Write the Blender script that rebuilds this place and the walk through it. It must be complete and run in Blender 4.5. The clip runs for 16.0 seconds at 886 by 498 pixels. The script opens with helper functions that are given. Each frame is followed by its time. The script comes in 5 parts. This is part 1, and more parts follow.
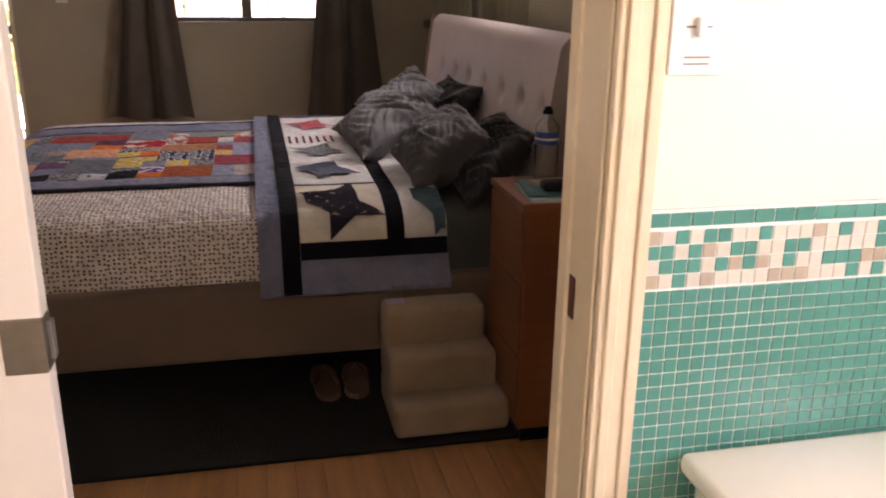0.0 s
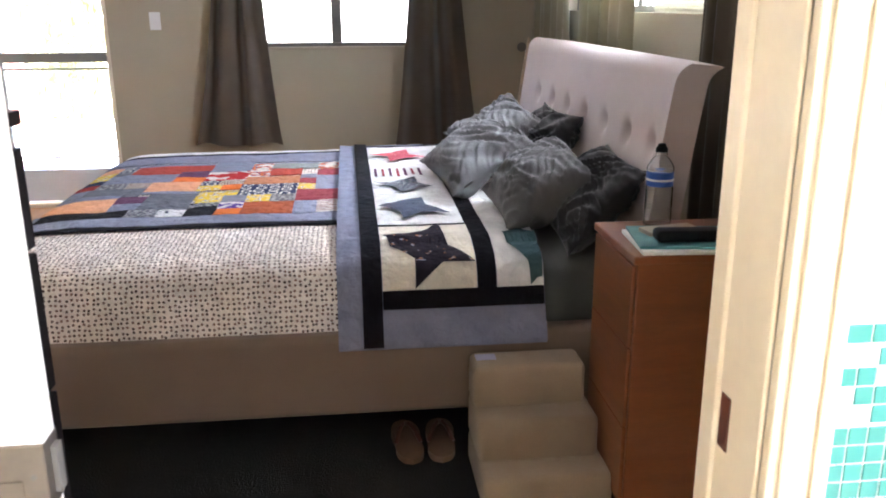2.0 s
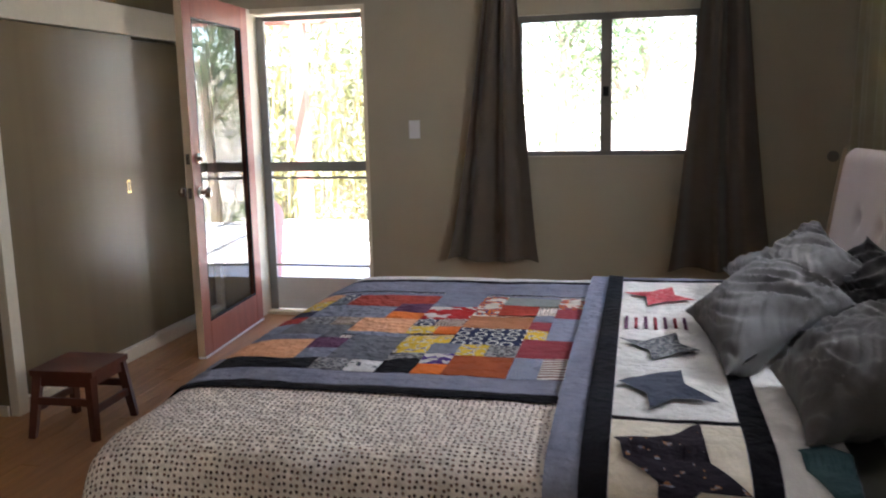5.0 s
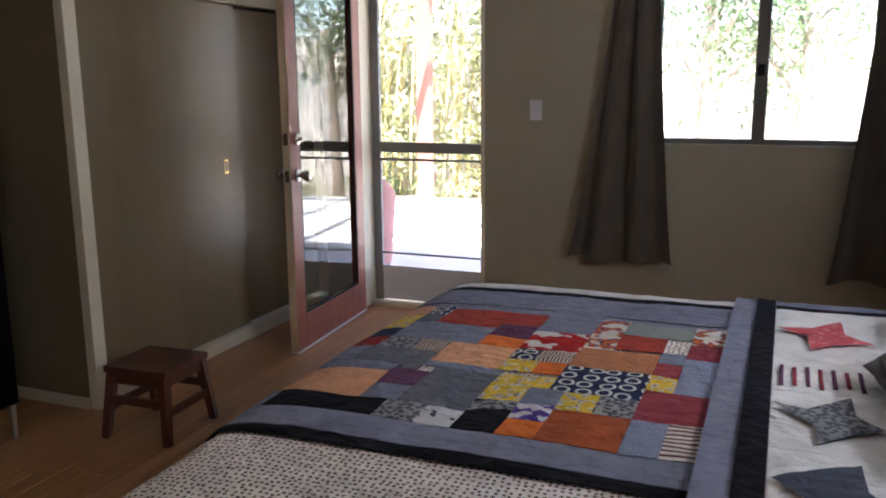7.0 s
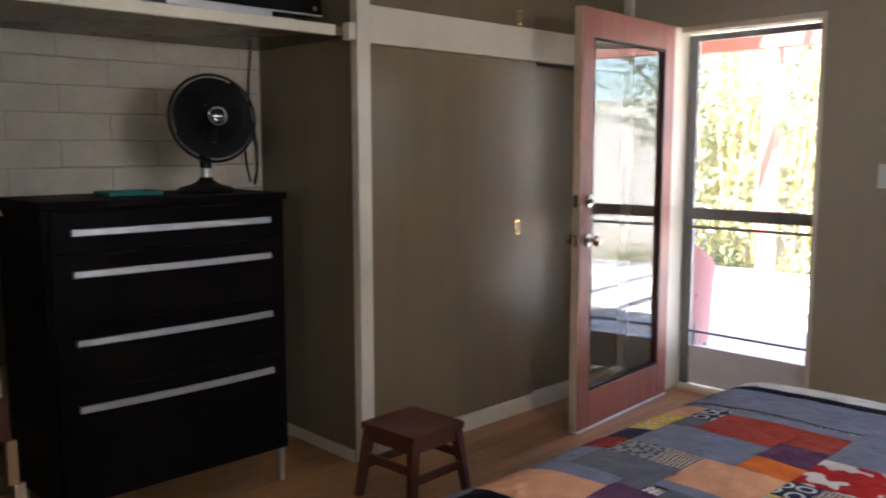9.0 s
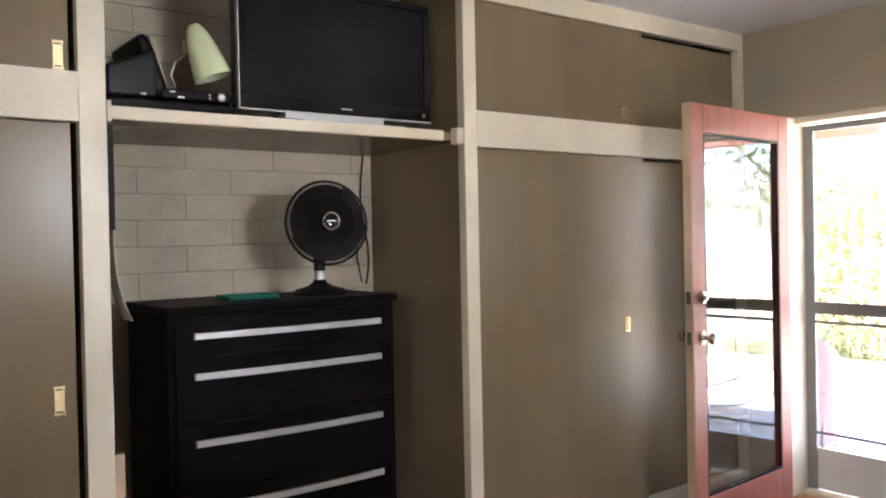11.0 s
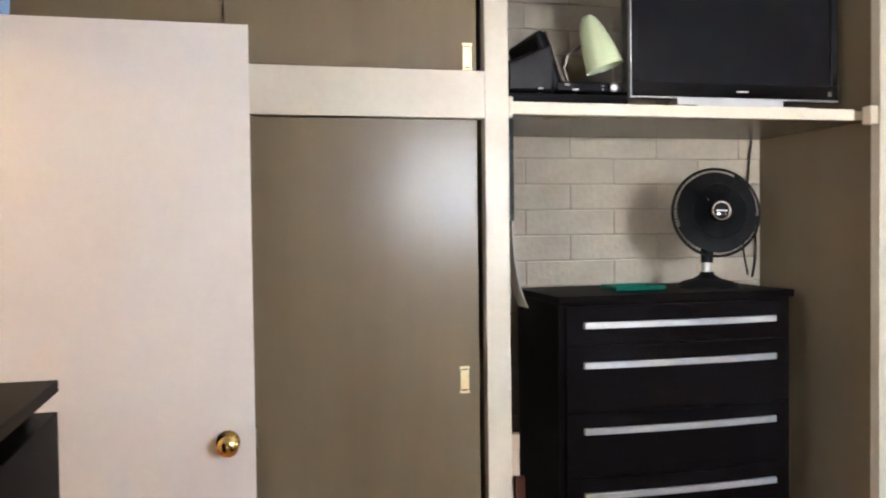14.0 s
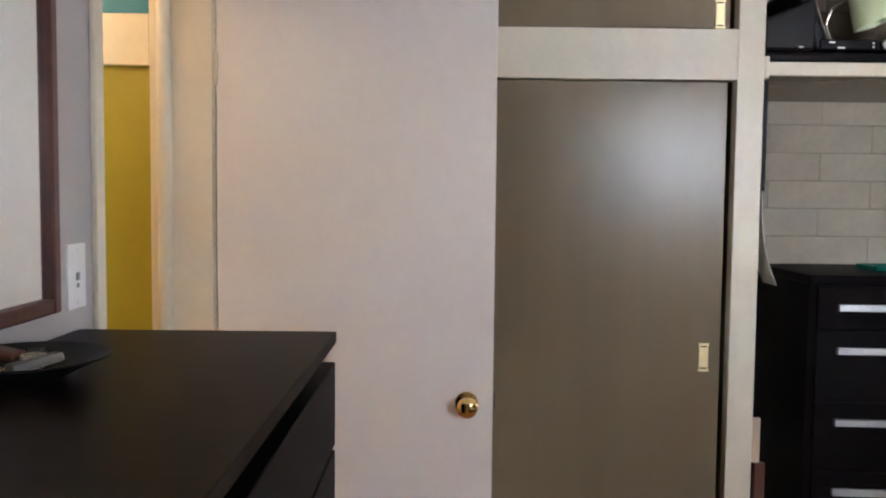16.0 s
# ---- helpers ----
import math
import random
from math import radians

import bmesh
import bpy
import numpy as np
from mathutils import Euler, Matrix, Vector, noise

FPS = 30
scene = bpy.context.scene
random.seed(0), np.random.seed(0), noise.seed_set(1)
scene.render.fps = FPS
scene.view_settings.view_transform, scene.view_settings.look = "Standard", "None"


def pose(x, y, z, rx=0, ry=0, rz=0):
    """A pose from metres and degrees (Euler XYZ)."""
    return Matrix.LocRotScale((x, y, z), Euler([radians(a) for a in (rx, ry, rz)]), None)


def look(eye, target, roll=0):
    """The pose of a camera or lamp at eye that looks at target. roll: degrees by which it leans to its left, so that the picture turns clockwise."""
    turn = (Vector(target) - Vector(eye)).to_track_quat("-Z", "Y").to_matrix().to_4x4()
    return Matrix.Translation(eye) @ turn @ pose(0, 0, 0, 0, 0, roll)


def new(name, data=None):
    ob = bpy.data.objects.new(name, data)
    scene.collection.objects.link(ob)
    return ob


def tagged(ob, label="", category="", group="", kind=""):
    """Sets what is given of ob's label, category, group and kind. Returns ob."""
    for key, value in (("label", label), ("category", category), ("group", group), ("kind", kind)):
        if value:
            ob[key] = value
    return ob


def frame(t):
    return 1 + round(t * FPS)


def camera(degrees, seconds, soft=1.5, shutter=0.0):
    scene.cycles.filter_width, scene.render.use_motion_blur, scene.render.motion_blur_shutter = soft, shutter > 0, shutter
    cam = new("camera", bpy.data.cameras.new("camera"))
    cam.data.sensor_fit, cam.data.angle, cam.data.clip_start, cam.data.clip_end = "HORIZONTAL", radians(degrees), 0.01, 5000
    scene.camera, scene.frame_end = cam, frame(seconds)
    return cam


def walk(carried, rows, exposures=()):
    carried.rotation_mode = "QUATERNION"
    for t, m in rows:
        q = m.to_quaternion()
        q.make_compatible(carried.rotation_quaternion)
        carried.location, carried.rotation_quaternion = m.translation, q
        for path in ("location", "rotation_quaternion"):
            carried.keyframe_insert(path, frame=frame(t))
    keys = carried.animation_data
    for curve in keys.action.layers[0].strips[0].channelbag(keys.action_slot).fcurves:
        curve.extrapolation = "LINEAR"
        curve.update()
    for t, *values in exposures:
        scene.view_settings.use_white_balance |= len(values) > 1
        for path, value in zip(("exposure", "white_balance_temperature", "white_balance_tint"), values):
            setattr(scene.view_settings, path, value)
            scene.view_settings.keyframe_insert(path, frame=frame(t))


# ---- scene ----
cam = camera(55.7, 16.0, soft=1.9, shutter=0.4)
PATH = [
    (0, (1.283, -1.21, 1.361), (1.698, 0.65, 0.758), 0.7),
    (0.5, (1.277, -1.212, 1.367), (1.597, 0.676, 0.789), 1.4),
    (1, (1.28, -1.189, 1.369), (1.528, 0.705, 0.777), 0.9),
    (1.5, (1.3, -1.08, 1.371), (1.514, 0.825, 0.801), 0.6),
    (2, (1.316, -0.936, 1.371), (1.527, 0.972, 0.81), -0.2),
    (2.5, (1.371, -0.824, 1.359), (1.549, 1.08, 0.771), -0.6),
    (3, (1.467, -0.698, 1.383), (1.423, 1.213, 0.796), 0.9),
    (3.5, (1.519, -0.599, 1.403), (1.273, 1.319, 0.889), 1.0),
    (4, (1.506, -0.517, 1.395), (1.2, 1.409, 0.951), 0.6),
    (4.2, (1.495, -0.462, 1.388), (1.171, 1.47, 0.988), 0.6),
    (6.3, (1.399, 0.208, 1.434), (0.699, 2.057, 1.129), -1.6),
    (6.5, (1.401, 0.247, 1.439), (0.681, 2.084, 1.11), -0.5),
    (7, (1.388, 0.334, 1.433), (0.648, 2.15, 1.042), -0.5),
    (7.5, (1.356, 0.486, 1.429), (0.518, 2.271, 1.092), 0.2),
    (8, (1.364, 0.615, 1.427), (0.348, 2.312, 1.131), -1.1),
    (8.5, (1.426, 0.735, 1.417), (0.16, 2.26, 1.151), 0.4),
    (9, (1.458, 0.801, 1.403), (0.027, 2.178, 1.164), -0.1),
    (9.2, (1.444, 0.807, 1.404), (-0.041, 2.124, 1.161), -0.2),
    (11.3, (1.466, 0.789, 1.453), (-0.144, 1.975, 1.445), -1.0),
    (11.5, (1.469, 0.791, 1.445), (-0.146, 1.97, 1.441), -0.9),
    (12, (1.435, 0.771, 1.471), (-0.226, 1.883, 1.41), -0.7),
    (12.5, (1.415, 0.764, 1.493), (-0.366, 1.671, 1.404), -0.3),
    (13, (1.396, 0.74, 1.499), (-0.466, 1.465, 1.412), -0.8),
    (13.5, (1.376, 0.706, 1.499), (-0.541, 1.272, 1.434), -0.8),
    (14, (1.36, 0.673, 1.485), (-0.587, 1.131, 1.43), -0.7),
    (14.5, (1.323, 0.627, 1.481), (-0.648, 0.961, 1.405), -0.2),
    (15, (1.315, 0.59, 1.479), (-0.675, 0.767, 1.377), 0.1),
    (15.5, (1.301, 0.558, 1.474), (-0.693, 0.631, 1.348), 0.5),
    (16, (1.294, 0.54, 1.47), (-0.702, 0.543, 1.346), 0.6),
]
BATH_W, EAST_W, HALL_W, BATH_FILL_W = 2.5, 4.4, 0.75, 0.35
EXPOSURES = [(0, 3.5, 7200, 28), (0.5, 4.1, 6700, 26), (1.0, 4.4, 6500, 25), (2.0, 4.9, 5800, 13), (3.0, 4.9, 5800, 13), (3.5, 4.6, 6050, 13), (4.2, 4.2, 6100, 13), (6.3, 3.15, 6050, 14), (8.5, 3.4, 6050, 15), (9.2, 3.65, 6050, 15), (11.3, 4.6, 6250, 15), (12.9, 4.75, 6150, 15), (13.4, 5.15, 6000, 14), (14.0, 5.15, 5950, 13), (16, 4.45, 5750, 13)]
walk(cam, [(t, look(eye, target, roll)) for t, eye, target, roll in PATH], EXPOSURES)

# ---- world, sun and large lights ----
world = bpy.data.worlds.new("sky")
scene.world = world
world.use_nodes = True
wn = world.node_tree.nodes
sky = wn.new("ShaderNodeTexSky")
sky.sky_type = "NISHITA"
sky.sun_disc = False
sky.sun_elevation = radians(61)
sky.sun_rotation = radians(150)
world.node_tree.links.new(sky.outputs["Color"], wn["Background"].inputs["Color"])
wn["Background"].inputs["Strength"].default_value = 0.15


def lamp(name, kind, m, power, color=(1, 1, 1), sx=1.0, sy=1.0):
    data = bpy.data.lights.new(name, kind)
    data.energy, data.color = power, color
    if kind == "AREA":
        data.shape, data.size, data.size_y = "RECTANGLE", sx, sy
    ob = new(name, data)
    ob.matrix_world = m
    return ob


sun = lamp("sun", "SUN", look((2.8, -4.3, 9.2), (0, 0, 0)), 5.0, (1.0, 0.95, 0.88))
sun.data.angle = radians(0.53)
# Added area light that brightens the bathroom; no window is known there.
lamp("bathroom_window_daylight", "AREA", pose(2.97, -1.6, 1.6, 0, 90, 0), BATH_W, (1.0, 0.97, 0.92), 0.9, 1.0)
lamp("east_window_daylight", "AREA", pose(2.84, 2.32, 1.69, 0, 90, 0), EAST_W, (0.98, 0.98, 1.0), 0.68, 1.2)
hall_bulb = lamp("hall_bulb", "POINT", pose(-0.75, -0.9, 2.25), HALL_W, (1.0, 0.70, 0.38))
hall_bulb.data.shadow_soft_size = 0.06
# Added point light in the bathroom, without a known fixture.
bath_fill = lamp("bathroom_bulb", "POINT", pose(2.3, -1.2, 2.28), BATH_FILL_W, (1.0, 0.82, 0.6))
bath_fill.data.shadow_soft_size = 0.08

# ---- materials ----


def rgb(c):
    return (*c, 1.0)


def mat(name, color, rough=0.6, metal=0.0, vary=0.12, scale=6.0, fine=60.0, bump=0.05, stretch=(1, 1, 1), rand=0.0, sheen=0.0, coat=0.0, spec=0.5):
    """A surface with wear at a coarse and a fine scale."""
    m = bpy.data.materials.new(name)
    m.use_nodes = True
    nt = m.node_tree
    n, l = nt.nodes, nt.links
    p = n["Principled BSDF"]
    p.inputs["Roughness"].default_value = rough
    p.inputs["Metallic"].default_value = metal
    p.inputs["Sheen Weight"].default_value = sheen
    p.inputs["Coat Weight"].default_value = coat
    p.inputs["Specular IOR Level"].default_value = spec
    tc = n.new("ShaderNodeTexCoord")
    mp = n.new("ShaderNodeMapping")
    mp.inputs["Scale"].default_value = stretch
    l.new(tc.outputs["Object"], mp.inputs["Vector"])
    a = n.new("ShaderNodeTexNoise")
    a.inputs["Scale"].default_value = scale
    a.inputs["Detail"].default_value = 5
    b = n.new("ShaderNodeTexNoise")
    b.inputs["Scale"].default_value = fine
    b.inputs["Detail"].default_value = 3
    l.new(mp.outputs["Vector"], a.inputs["Vector"])
    l.new(mp.outputs["Vector"], b.inputs["Vector"])
    add = n.new("ShaderNodeMath")
    add.operation = "MULTIPLY_ADD"
    add.inputs[1].default_value = 0.4
    l.new(b.outputs["Fac"], add.inputs[0])
    l.new(a.outputs["Fac"], add.inputs[2])
    last = add.outputs[0]
    if rand:
        oi = n.new("ShaderNodeObjectInfo")
        r = n.new("ShaderNodeMath")
        r.operation = "MULTIPLY_ADD"
        r.inputs[1].default_value = rand
        l.new(oi.outputs["Random"], r.inputs[0])
        l.new(last, r.inputs[2])
        last = r.outputs[0]
    ramp = n.new("ShaderNodeMapRange")
    ramp.inputs["From Min"].default_value = 0.45
    ramp.inputs["From Max"].default_value = 0.95 + rand
    ramp.inputs["To Min"].default_value = 1.0 - vary
    ramp.inputs["To Max"].default_value = 1.0 + vary
    l.new(last, ramp.inputs["Value"])
    hsv = n.new("ShaderNodeHueSaturation")
    hsv.inputs["Color"].default_value = rgb(color)
    l.new(ramp.outputs["Result"], hsv.inputs["Value"])
    l.new(hsv.outputs["Color"], p.inputs["Base Color"])
    if bump:
        bp = n.new("ShaderNodeBump")
        bp.inputs["Strength"].default_value = bump
        bp.inputs["Distance"].default_value = 0.01
        l.new(b.outputs["Fac"], bp.inputs["Height"])
        l.new(bp.outputs["Normal"], p.inputs["Normal"])
    return m


def spots(m, color, scale, size, kind="dots", stretch=(1, 1, 1), second=None, turn=0.0):
    """Prints a woven or printed pattern over a cloth."""
    nt = m.node_tree
    n, l = nt.nodes, nt.links
    p = n["Principled BSDF"]
    base = p.inputs["Base Color"].links[0].from_socket
    tc = n.new("ShaderNodeTexCoord")
    mp = n.new("ShaderNodeMapping")
    mp.inputs["Scale"].default_value = stretch
    mp.inputs["Rotation"].default_value = (0, 0, radians(turn))
    l.new(tc.outputs["UV"], mp.inputs["Vector"])
    mask = n.new("ShaderNodeMath")
    mask.operation = "LESS_THAN"
    mask.inputs[1].default_value = size
    if kind == "stripes":
        w = n.new("ShaderNodeTexWave")
        w.inputs["Scale"].default_value = scale
        w.inputs["Distortion"].default_value = 2.5
        w.inputs["Detail"].default_value = 0
        l.new(mp.outputs["Vector"], w.inputs["Vector"])
        l.new(w.outputs["Fac"], mask.inputs[0])
    elif kind == "rings":
        v = n.new("ShaderNodeTexVoronoi")
        v.voronoi_dimensions = "2D"
        v.inputs["Scale"].default_value = scale
        v.inputs["Randomness"].default_value = 0.25
        l.new(mp.outputs["Vector"], v.inputs["Vector"])
        s = n.new("ShaderNodeMath")
        s.operation = "SUBTRACT"
        s.inputs[1].default_value = 0.34
        l.new(v.outputs["Distance"], s.inputs[0])
        ab = n.new("ShaderNodeMath")
        ab.operation = "ABSOLUTE"
        l.new(s.outputs[0], ab.inputs[0])
        l.new(ab.outputs[0], mask.inputs[0])
    elif kind == "flowers":
        v = n.new("ShaderNodeTexNoise")
        v.inputs["Scale"].default_value = scale
        v.inputs["Detail"].default_value = 1.0
        l.new(mp.outputs["Vector"], v.inputs["Vector"])
        l.new(v.outputs["Fac"], mask.inputs[0])
    else:
        v = n.new("ShaderNodeTexVoronoi")
        v.voronoi_dimensions = "2D"
        v.inputs["Scale"].default_value = scale
        v.inputs["Randomness"].default_value = 0.42 if kind == "dots" else 1.0
        l.new(mp.outputs["Vector"], v.inputs["Vector"])
        l.new(v.outputs["Distance"], mask.inputs[0])
    mix = n.new("ShaderNodeMix")
    mix.data_type = "RGBA"
    l.new(mask.outputs[0], mix.inputs["Factor"])
    l.new(base, mix.inputs["A"])
    mix.inputs["B"].default_value = rgb(color)
    if second:
        ns = n.new("ShaderNodeTexNoise")
        ns.inputs["Scale"].default_value = 90
        l.new(tc.outputs["UV"], ns.inputs["Vector"])
        gt = n.new("ShaderNodeMath")
        gt.operation = "GREATER_THAN"
        gt.inputs[1].default_value = 0.52
        l.new(ns.outputs["Fac"], gt.inputs[0])
        m2 = n.new("ShaderNodeMix")
        m2.data_type = "RGBA"
        m2.inputs["A"].default_value = rgb(color)
        m2.inputs["B"].default_value = rgb(second)
        l.new(gt.outputs[0], m2.inputs["Factor"])
        l.new(m2.outputs["Result"], mix.inputs["B"])
    l.new(mix.outputs["Result"], p.inputs["Base Color"])
    return m


def glass(name, rough=0.0):
    m = bpy.data.materials.new(name)
    m.use_nodes = True
    p = m.node_tree.nodes["Principled BSDF"]
    p.inputs["Base Color"].default_value = (0.95, 0.98, 0.97, 1)
    p.inputs["Roughness"].default_value = rough
    p.inputs["Transmission Weight"].default_value = 1.0
    p.inputs["IOR"].default_value = 1.45
    return m


def screen_mesh(name):
    """Fine insect screen: mostly open weave."""
    m = bpy.data.materials.new(name)
    m.use_nodes = True
    n, l = m.node_tree.nodes, m.node_tree.links
    p = n["Principled BSDF"]
    p.inputs["Base Color"].default_value = (0.25, 0.25, 0.25, 1)
    p.inputs["Alpha"].default_value = 0.12
    return m


M_wall = mat("taupe_wall_paint", (0.40, 0.345, 0.245), 0.75, vary=0.06, scale=1.6, fine=140, bump=0.12)
M_swall = mat("grey_wall_paint", (0.46, 0.42, 0.40), 0.7, vary=0.05, scale=1.6, fine=140, bump=0.1)
# Vertical tone streaks in this paint imitate reflections on the closet doors.
M_closet = mat("taupe_satin_paint", (0.205, 0.155, 0.090), 0.27, vary=0.08, scale=2.2, fine=7, bump=0.09, stretch=(1, 1.6, 0.12), spec=0.27)
M_trim = mat("cream_gloss_paint", (0.70, 0.62, 0.47), 0.38, vary=0.06, scale=4, fine=45, bump=0.06)
M_white = mat("white_door_paint", (0.75, 0.675, 0.595), 0.42, vary=0.04, scale=2, fine=40, bump=0.03)
M_ceil = mat("ceiling_plaster", (0.72, 0.69, 0.66), 0.85, vary=0.04, scale=2, fine=90, bump=0.1)
M_bath = mat("bathroom_cream_paint", (0.82, 0.77, 0.66), 0.5, vary=0.03, scale=2, fine=90, bump=0.04)
M_floor = mat("oak_floor_strip", (0.42, 0.20, 0.075), 0.38, vary=0.28, scale=5, fine=40, bump=0.05, stretch=(6, 0.7, 1), rand=0.35)
M_under = mat("floor_joint", (0.06, 0.03, 0.015), 0.8)
M_black = mat("black_brown_laminate", (0.0055, 0.0040, 0.0040), 0.45, spec=0.03, vary=0.25, scale=9, fine=70, bump=0.04, stretch=(1, 1, 6))
M_blacktop = mat("dark_walnut_laminate", (0.0105, 0.0065, 0.005), 0.42, spec=0.04, vary=0.3, scale=5, fine=60, bump=0.04, stretch=(6, 1, 1))
M_alu = mat("brushed_aluminium", (0.56, 0.55, 0.53), 0.52, 1.0, vary=0.05, scale=30, fine=200, bump=0.02)
M_chrome = mat("nickel_plate", (0.50, 0.46, 0.40), 0.22, 1.0, vary=0.08, scale=12, fine=90, bump=0.02)
M_brass = mat("polished_brass", (0.80, 0.57, 0.22), 0.13, 1.0, vary=0.1, scale=15, fine=90, bump=0.02)
M_satinbrass = mat("satin_brass", (0.92, 0.76, 0.42), 0.34, 0.6, vary=0.08, scale=15, fine=90, bump=0.02)
M_block = mat("painted_block", (0.52, 0.45, 0.34), 0.7, vary=0.12, scale=7, fine=40, bump=0.25, rand=0.08)
M_mortar = mat("painted_mortar", (0.36, 0.31, 0.235), 0.9, vary=0.25, bump=0.3)
M_head = mat("pinkish_beige_upholstery", (0.56, 0.465, 0.43), 0.85, vary=0.06, scale=4, fine=300, bump=0.1, sheen=0.2)
M_piping = mat("tan_piping", (0.45, 0.33, 0.22), 0.7, vary=0.1)
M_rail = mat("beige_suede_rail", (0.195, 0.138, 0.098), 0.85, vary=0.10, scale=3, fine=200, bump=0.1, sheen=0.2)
M_step = mat("sand_carpet", (0.38, 0.285, 0.185), 0.95, vary=0.14, scale=6, fine=220, bump=0.5, sheen=0.2)
M_ns = mat("cherry_veneer", (0.235, 0.078, 0.025), 0.45, vary=0.2, scale=3, fine=40, bump=0.03, stretch=(1, 1, 7), coat=0.1)
M_rug = mat("charcoal_rug", (0.010, 0.0085, 0.0085), 0.98, vary=0.3, scale=8, fine=160, bump=0.7)
M_stool = mat("mahogany_stain", (0.105, 0.032, 0.018), 0.38, vary=0.25, scale=4, fine=50, bump=0.05, stretch=(1, 5, 1), coat=0.15)
M_red = mat("redwood_door", (0.33, 0.105, 0.068), 0.42, vary=0.18, scale=4, fine=60, bump=0.05, stretch=(5, 5, 0.6))
M_edge = mat("bare_door_edge", (0.60, 0.45, 0.30), 0.55, vary=0.12, scale=5, fine=60, stretch=(5, 5, 0.6))
M_grey = mat("grey_metal_frame", (0.24, 0.24, 0.235), 0.5, 0.2, vary=0.08, scale=8)
M_kick = mat("pale_grey_kick_panel", (0.66, 0.66, 0.65), 0.5, vary=0.06, scale=6)
M_bronze = mat("bronze_window_frame", (0.16, 0.145, 0.125), 0.5, 0.2, vary=0.1, scale=8)
M_glass = glass("clear_glass")
M_screen = screen_mesh("insect_screen")
M_mirror = mat("mirror_silver", (0.86, 0.90, 0.88), 0.02, 1.0, vary=0.0, bump=0.0)
M_mframe = mat("red_brown_frame", (0.085, 0.028, 0.018), 0.4, vary=0.2, scale=8, fine=60)
M_plastic = mat("white_plastic", (0.78, 0.77, 0.76), 0.35, vary=0.03)
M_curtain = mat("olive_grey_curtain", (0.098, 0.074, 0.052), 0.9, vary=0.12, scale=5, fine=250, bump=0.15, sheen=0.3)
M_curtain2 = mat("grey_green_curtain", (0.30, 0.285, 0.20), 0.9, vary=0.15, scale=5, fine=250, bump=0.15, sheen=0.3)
def thin(m, color, share):
    """Lets light through a leaf."""
    n, l = m.node_tree.nodes, m.node_tree.links
    tr = n.new("ShaderNodeBsdfTranslucent")
    tr.inputs["Color"].default_value = rgb(color)
    mx = n.new("ShaderNodeMixShader")
    mx.inputs["Fac"].default_value = share
    l.new(n["Principled BSDF"].outputs["BSDF"], mx.inputs[1])
    l.new(tr.outputs["BSDF"], mx.inputs[2])
    l.new(mx.outputs["Shader"], n["Material Output"].inputs["Surface"])


thin(M_curtain2, (0.55, 0.42, 0.20), 0.22)
thin(M_curtain, (0.42, 0.36, 0.22), 0.03)
M_blind = mat("pale_blind_cloth", (0.66, 0.65, 0.58), 0.9, vary=0.06, scale=5, fine=250, bump=0.1)
thin(M_blind, (0.60, 0.58, 0.46), 0.3)
M_gloss = mat("black_gloss_plastic", (0.004, 0.004, 0.0045), 0.10, vary=0.1, spec=0.35, bump=0.0)
M_matte = mat("black_matte_plastic", (0.007, 0.007, 0.0075), 0.45, vary=0.1, spec=0.15)
M_lamp = mat("pale_green_enamel", (0.62, 0.70, 0.42), 0.35, vary=0.04)
M_tray = mat("green_glaze", (0.008, 0.13, 0.09), 0.2, vary=0.15, coat=0.1)
M_paper = mat("paper", (0.72, 0.70, 0.66), 0.7, vary=0.06)
M_teal = mat("teal_cover", (0.09, 0.26, 0.28), 0.4, vary=0.15, scale=20)
M_yellow = mat("mustard_paint", (0.39, 0.33, 0.015), 0.5, vary=0.05, scale=3)
M_blue = mat("petrol_paint", (0.02, 0.19, 0.29), 0.5, vary=0.05)
M_pillow = mat("grey_pillowcase", (0.112, 0.109, 0.109), 0.9, vary=0.18, scale=6, fine=250, bump=0.2, sheen=0.1)
M_dark = mat("charcoal_pillowcase", (0.020, 0.019, 0.021), 0.9, vary=0.2, scale=6, fine=250, bump=0.2, sheen=0.2)
M_sheet = mat("dark_green_grey_sheet", (0.075, 0.080, 0.072), 0.9, vary=0.2, scale=5, fine=250, bump=0.2)
M_concrete = mat("patio_concrete", (0.68, 0.65, 0.60), 0.85, vary=0.12, scale=1.5, fine=30, bump=0.2)
M_ground = mat("dry_garden_soil", (0.30, 0.24, 0.17), 0.95, vary=0.3, scale=2, fine=20, bump=0.3)
M_leaf = mat("bamboo_leaf", (0.34, 0.37, 0.20), 0.5, vary=0.4, scale=3, fine=20, bump=0.0)
M_leaf2 = mat("shade_leaf", (0.10, 0.15, 0.065), 0.5, vary=0.5, scale=3, fine=20, bump=0.0)


thin(M_leaf, (0.55, 0.53, 0.34), 0.45)
thin(M_leaf2, (0.30, 0.36, 0.18), 0.4)
M_cane = mat("bamboo_cane", (0.50, 0.42, 0.18), 0.5, vary=0.3, scale=5, fine=30, bump=0.05)
M_bark = mat("bark", (0.30, 0.24, 0.18), 0.9, vary=0.3, scale=8, fine=40, bump=0.5)
M_post = mat("painted_redwood_post", (0.36, 0.15, 0.11), 0.6, vary=0.15, scale=4, fine=40)
M_ceramic = mat("white_porcelain", (0.80, 0.77, 0.70), 0.12, vary=0.02, bump=0.0, coat=0.2)
M_tealtile = mat("teal_mosaic", (0.072, 0.27, 0.225), 0.22, vary=0.10, scale=30, fine=150, bump=0.02, rand=0.5)
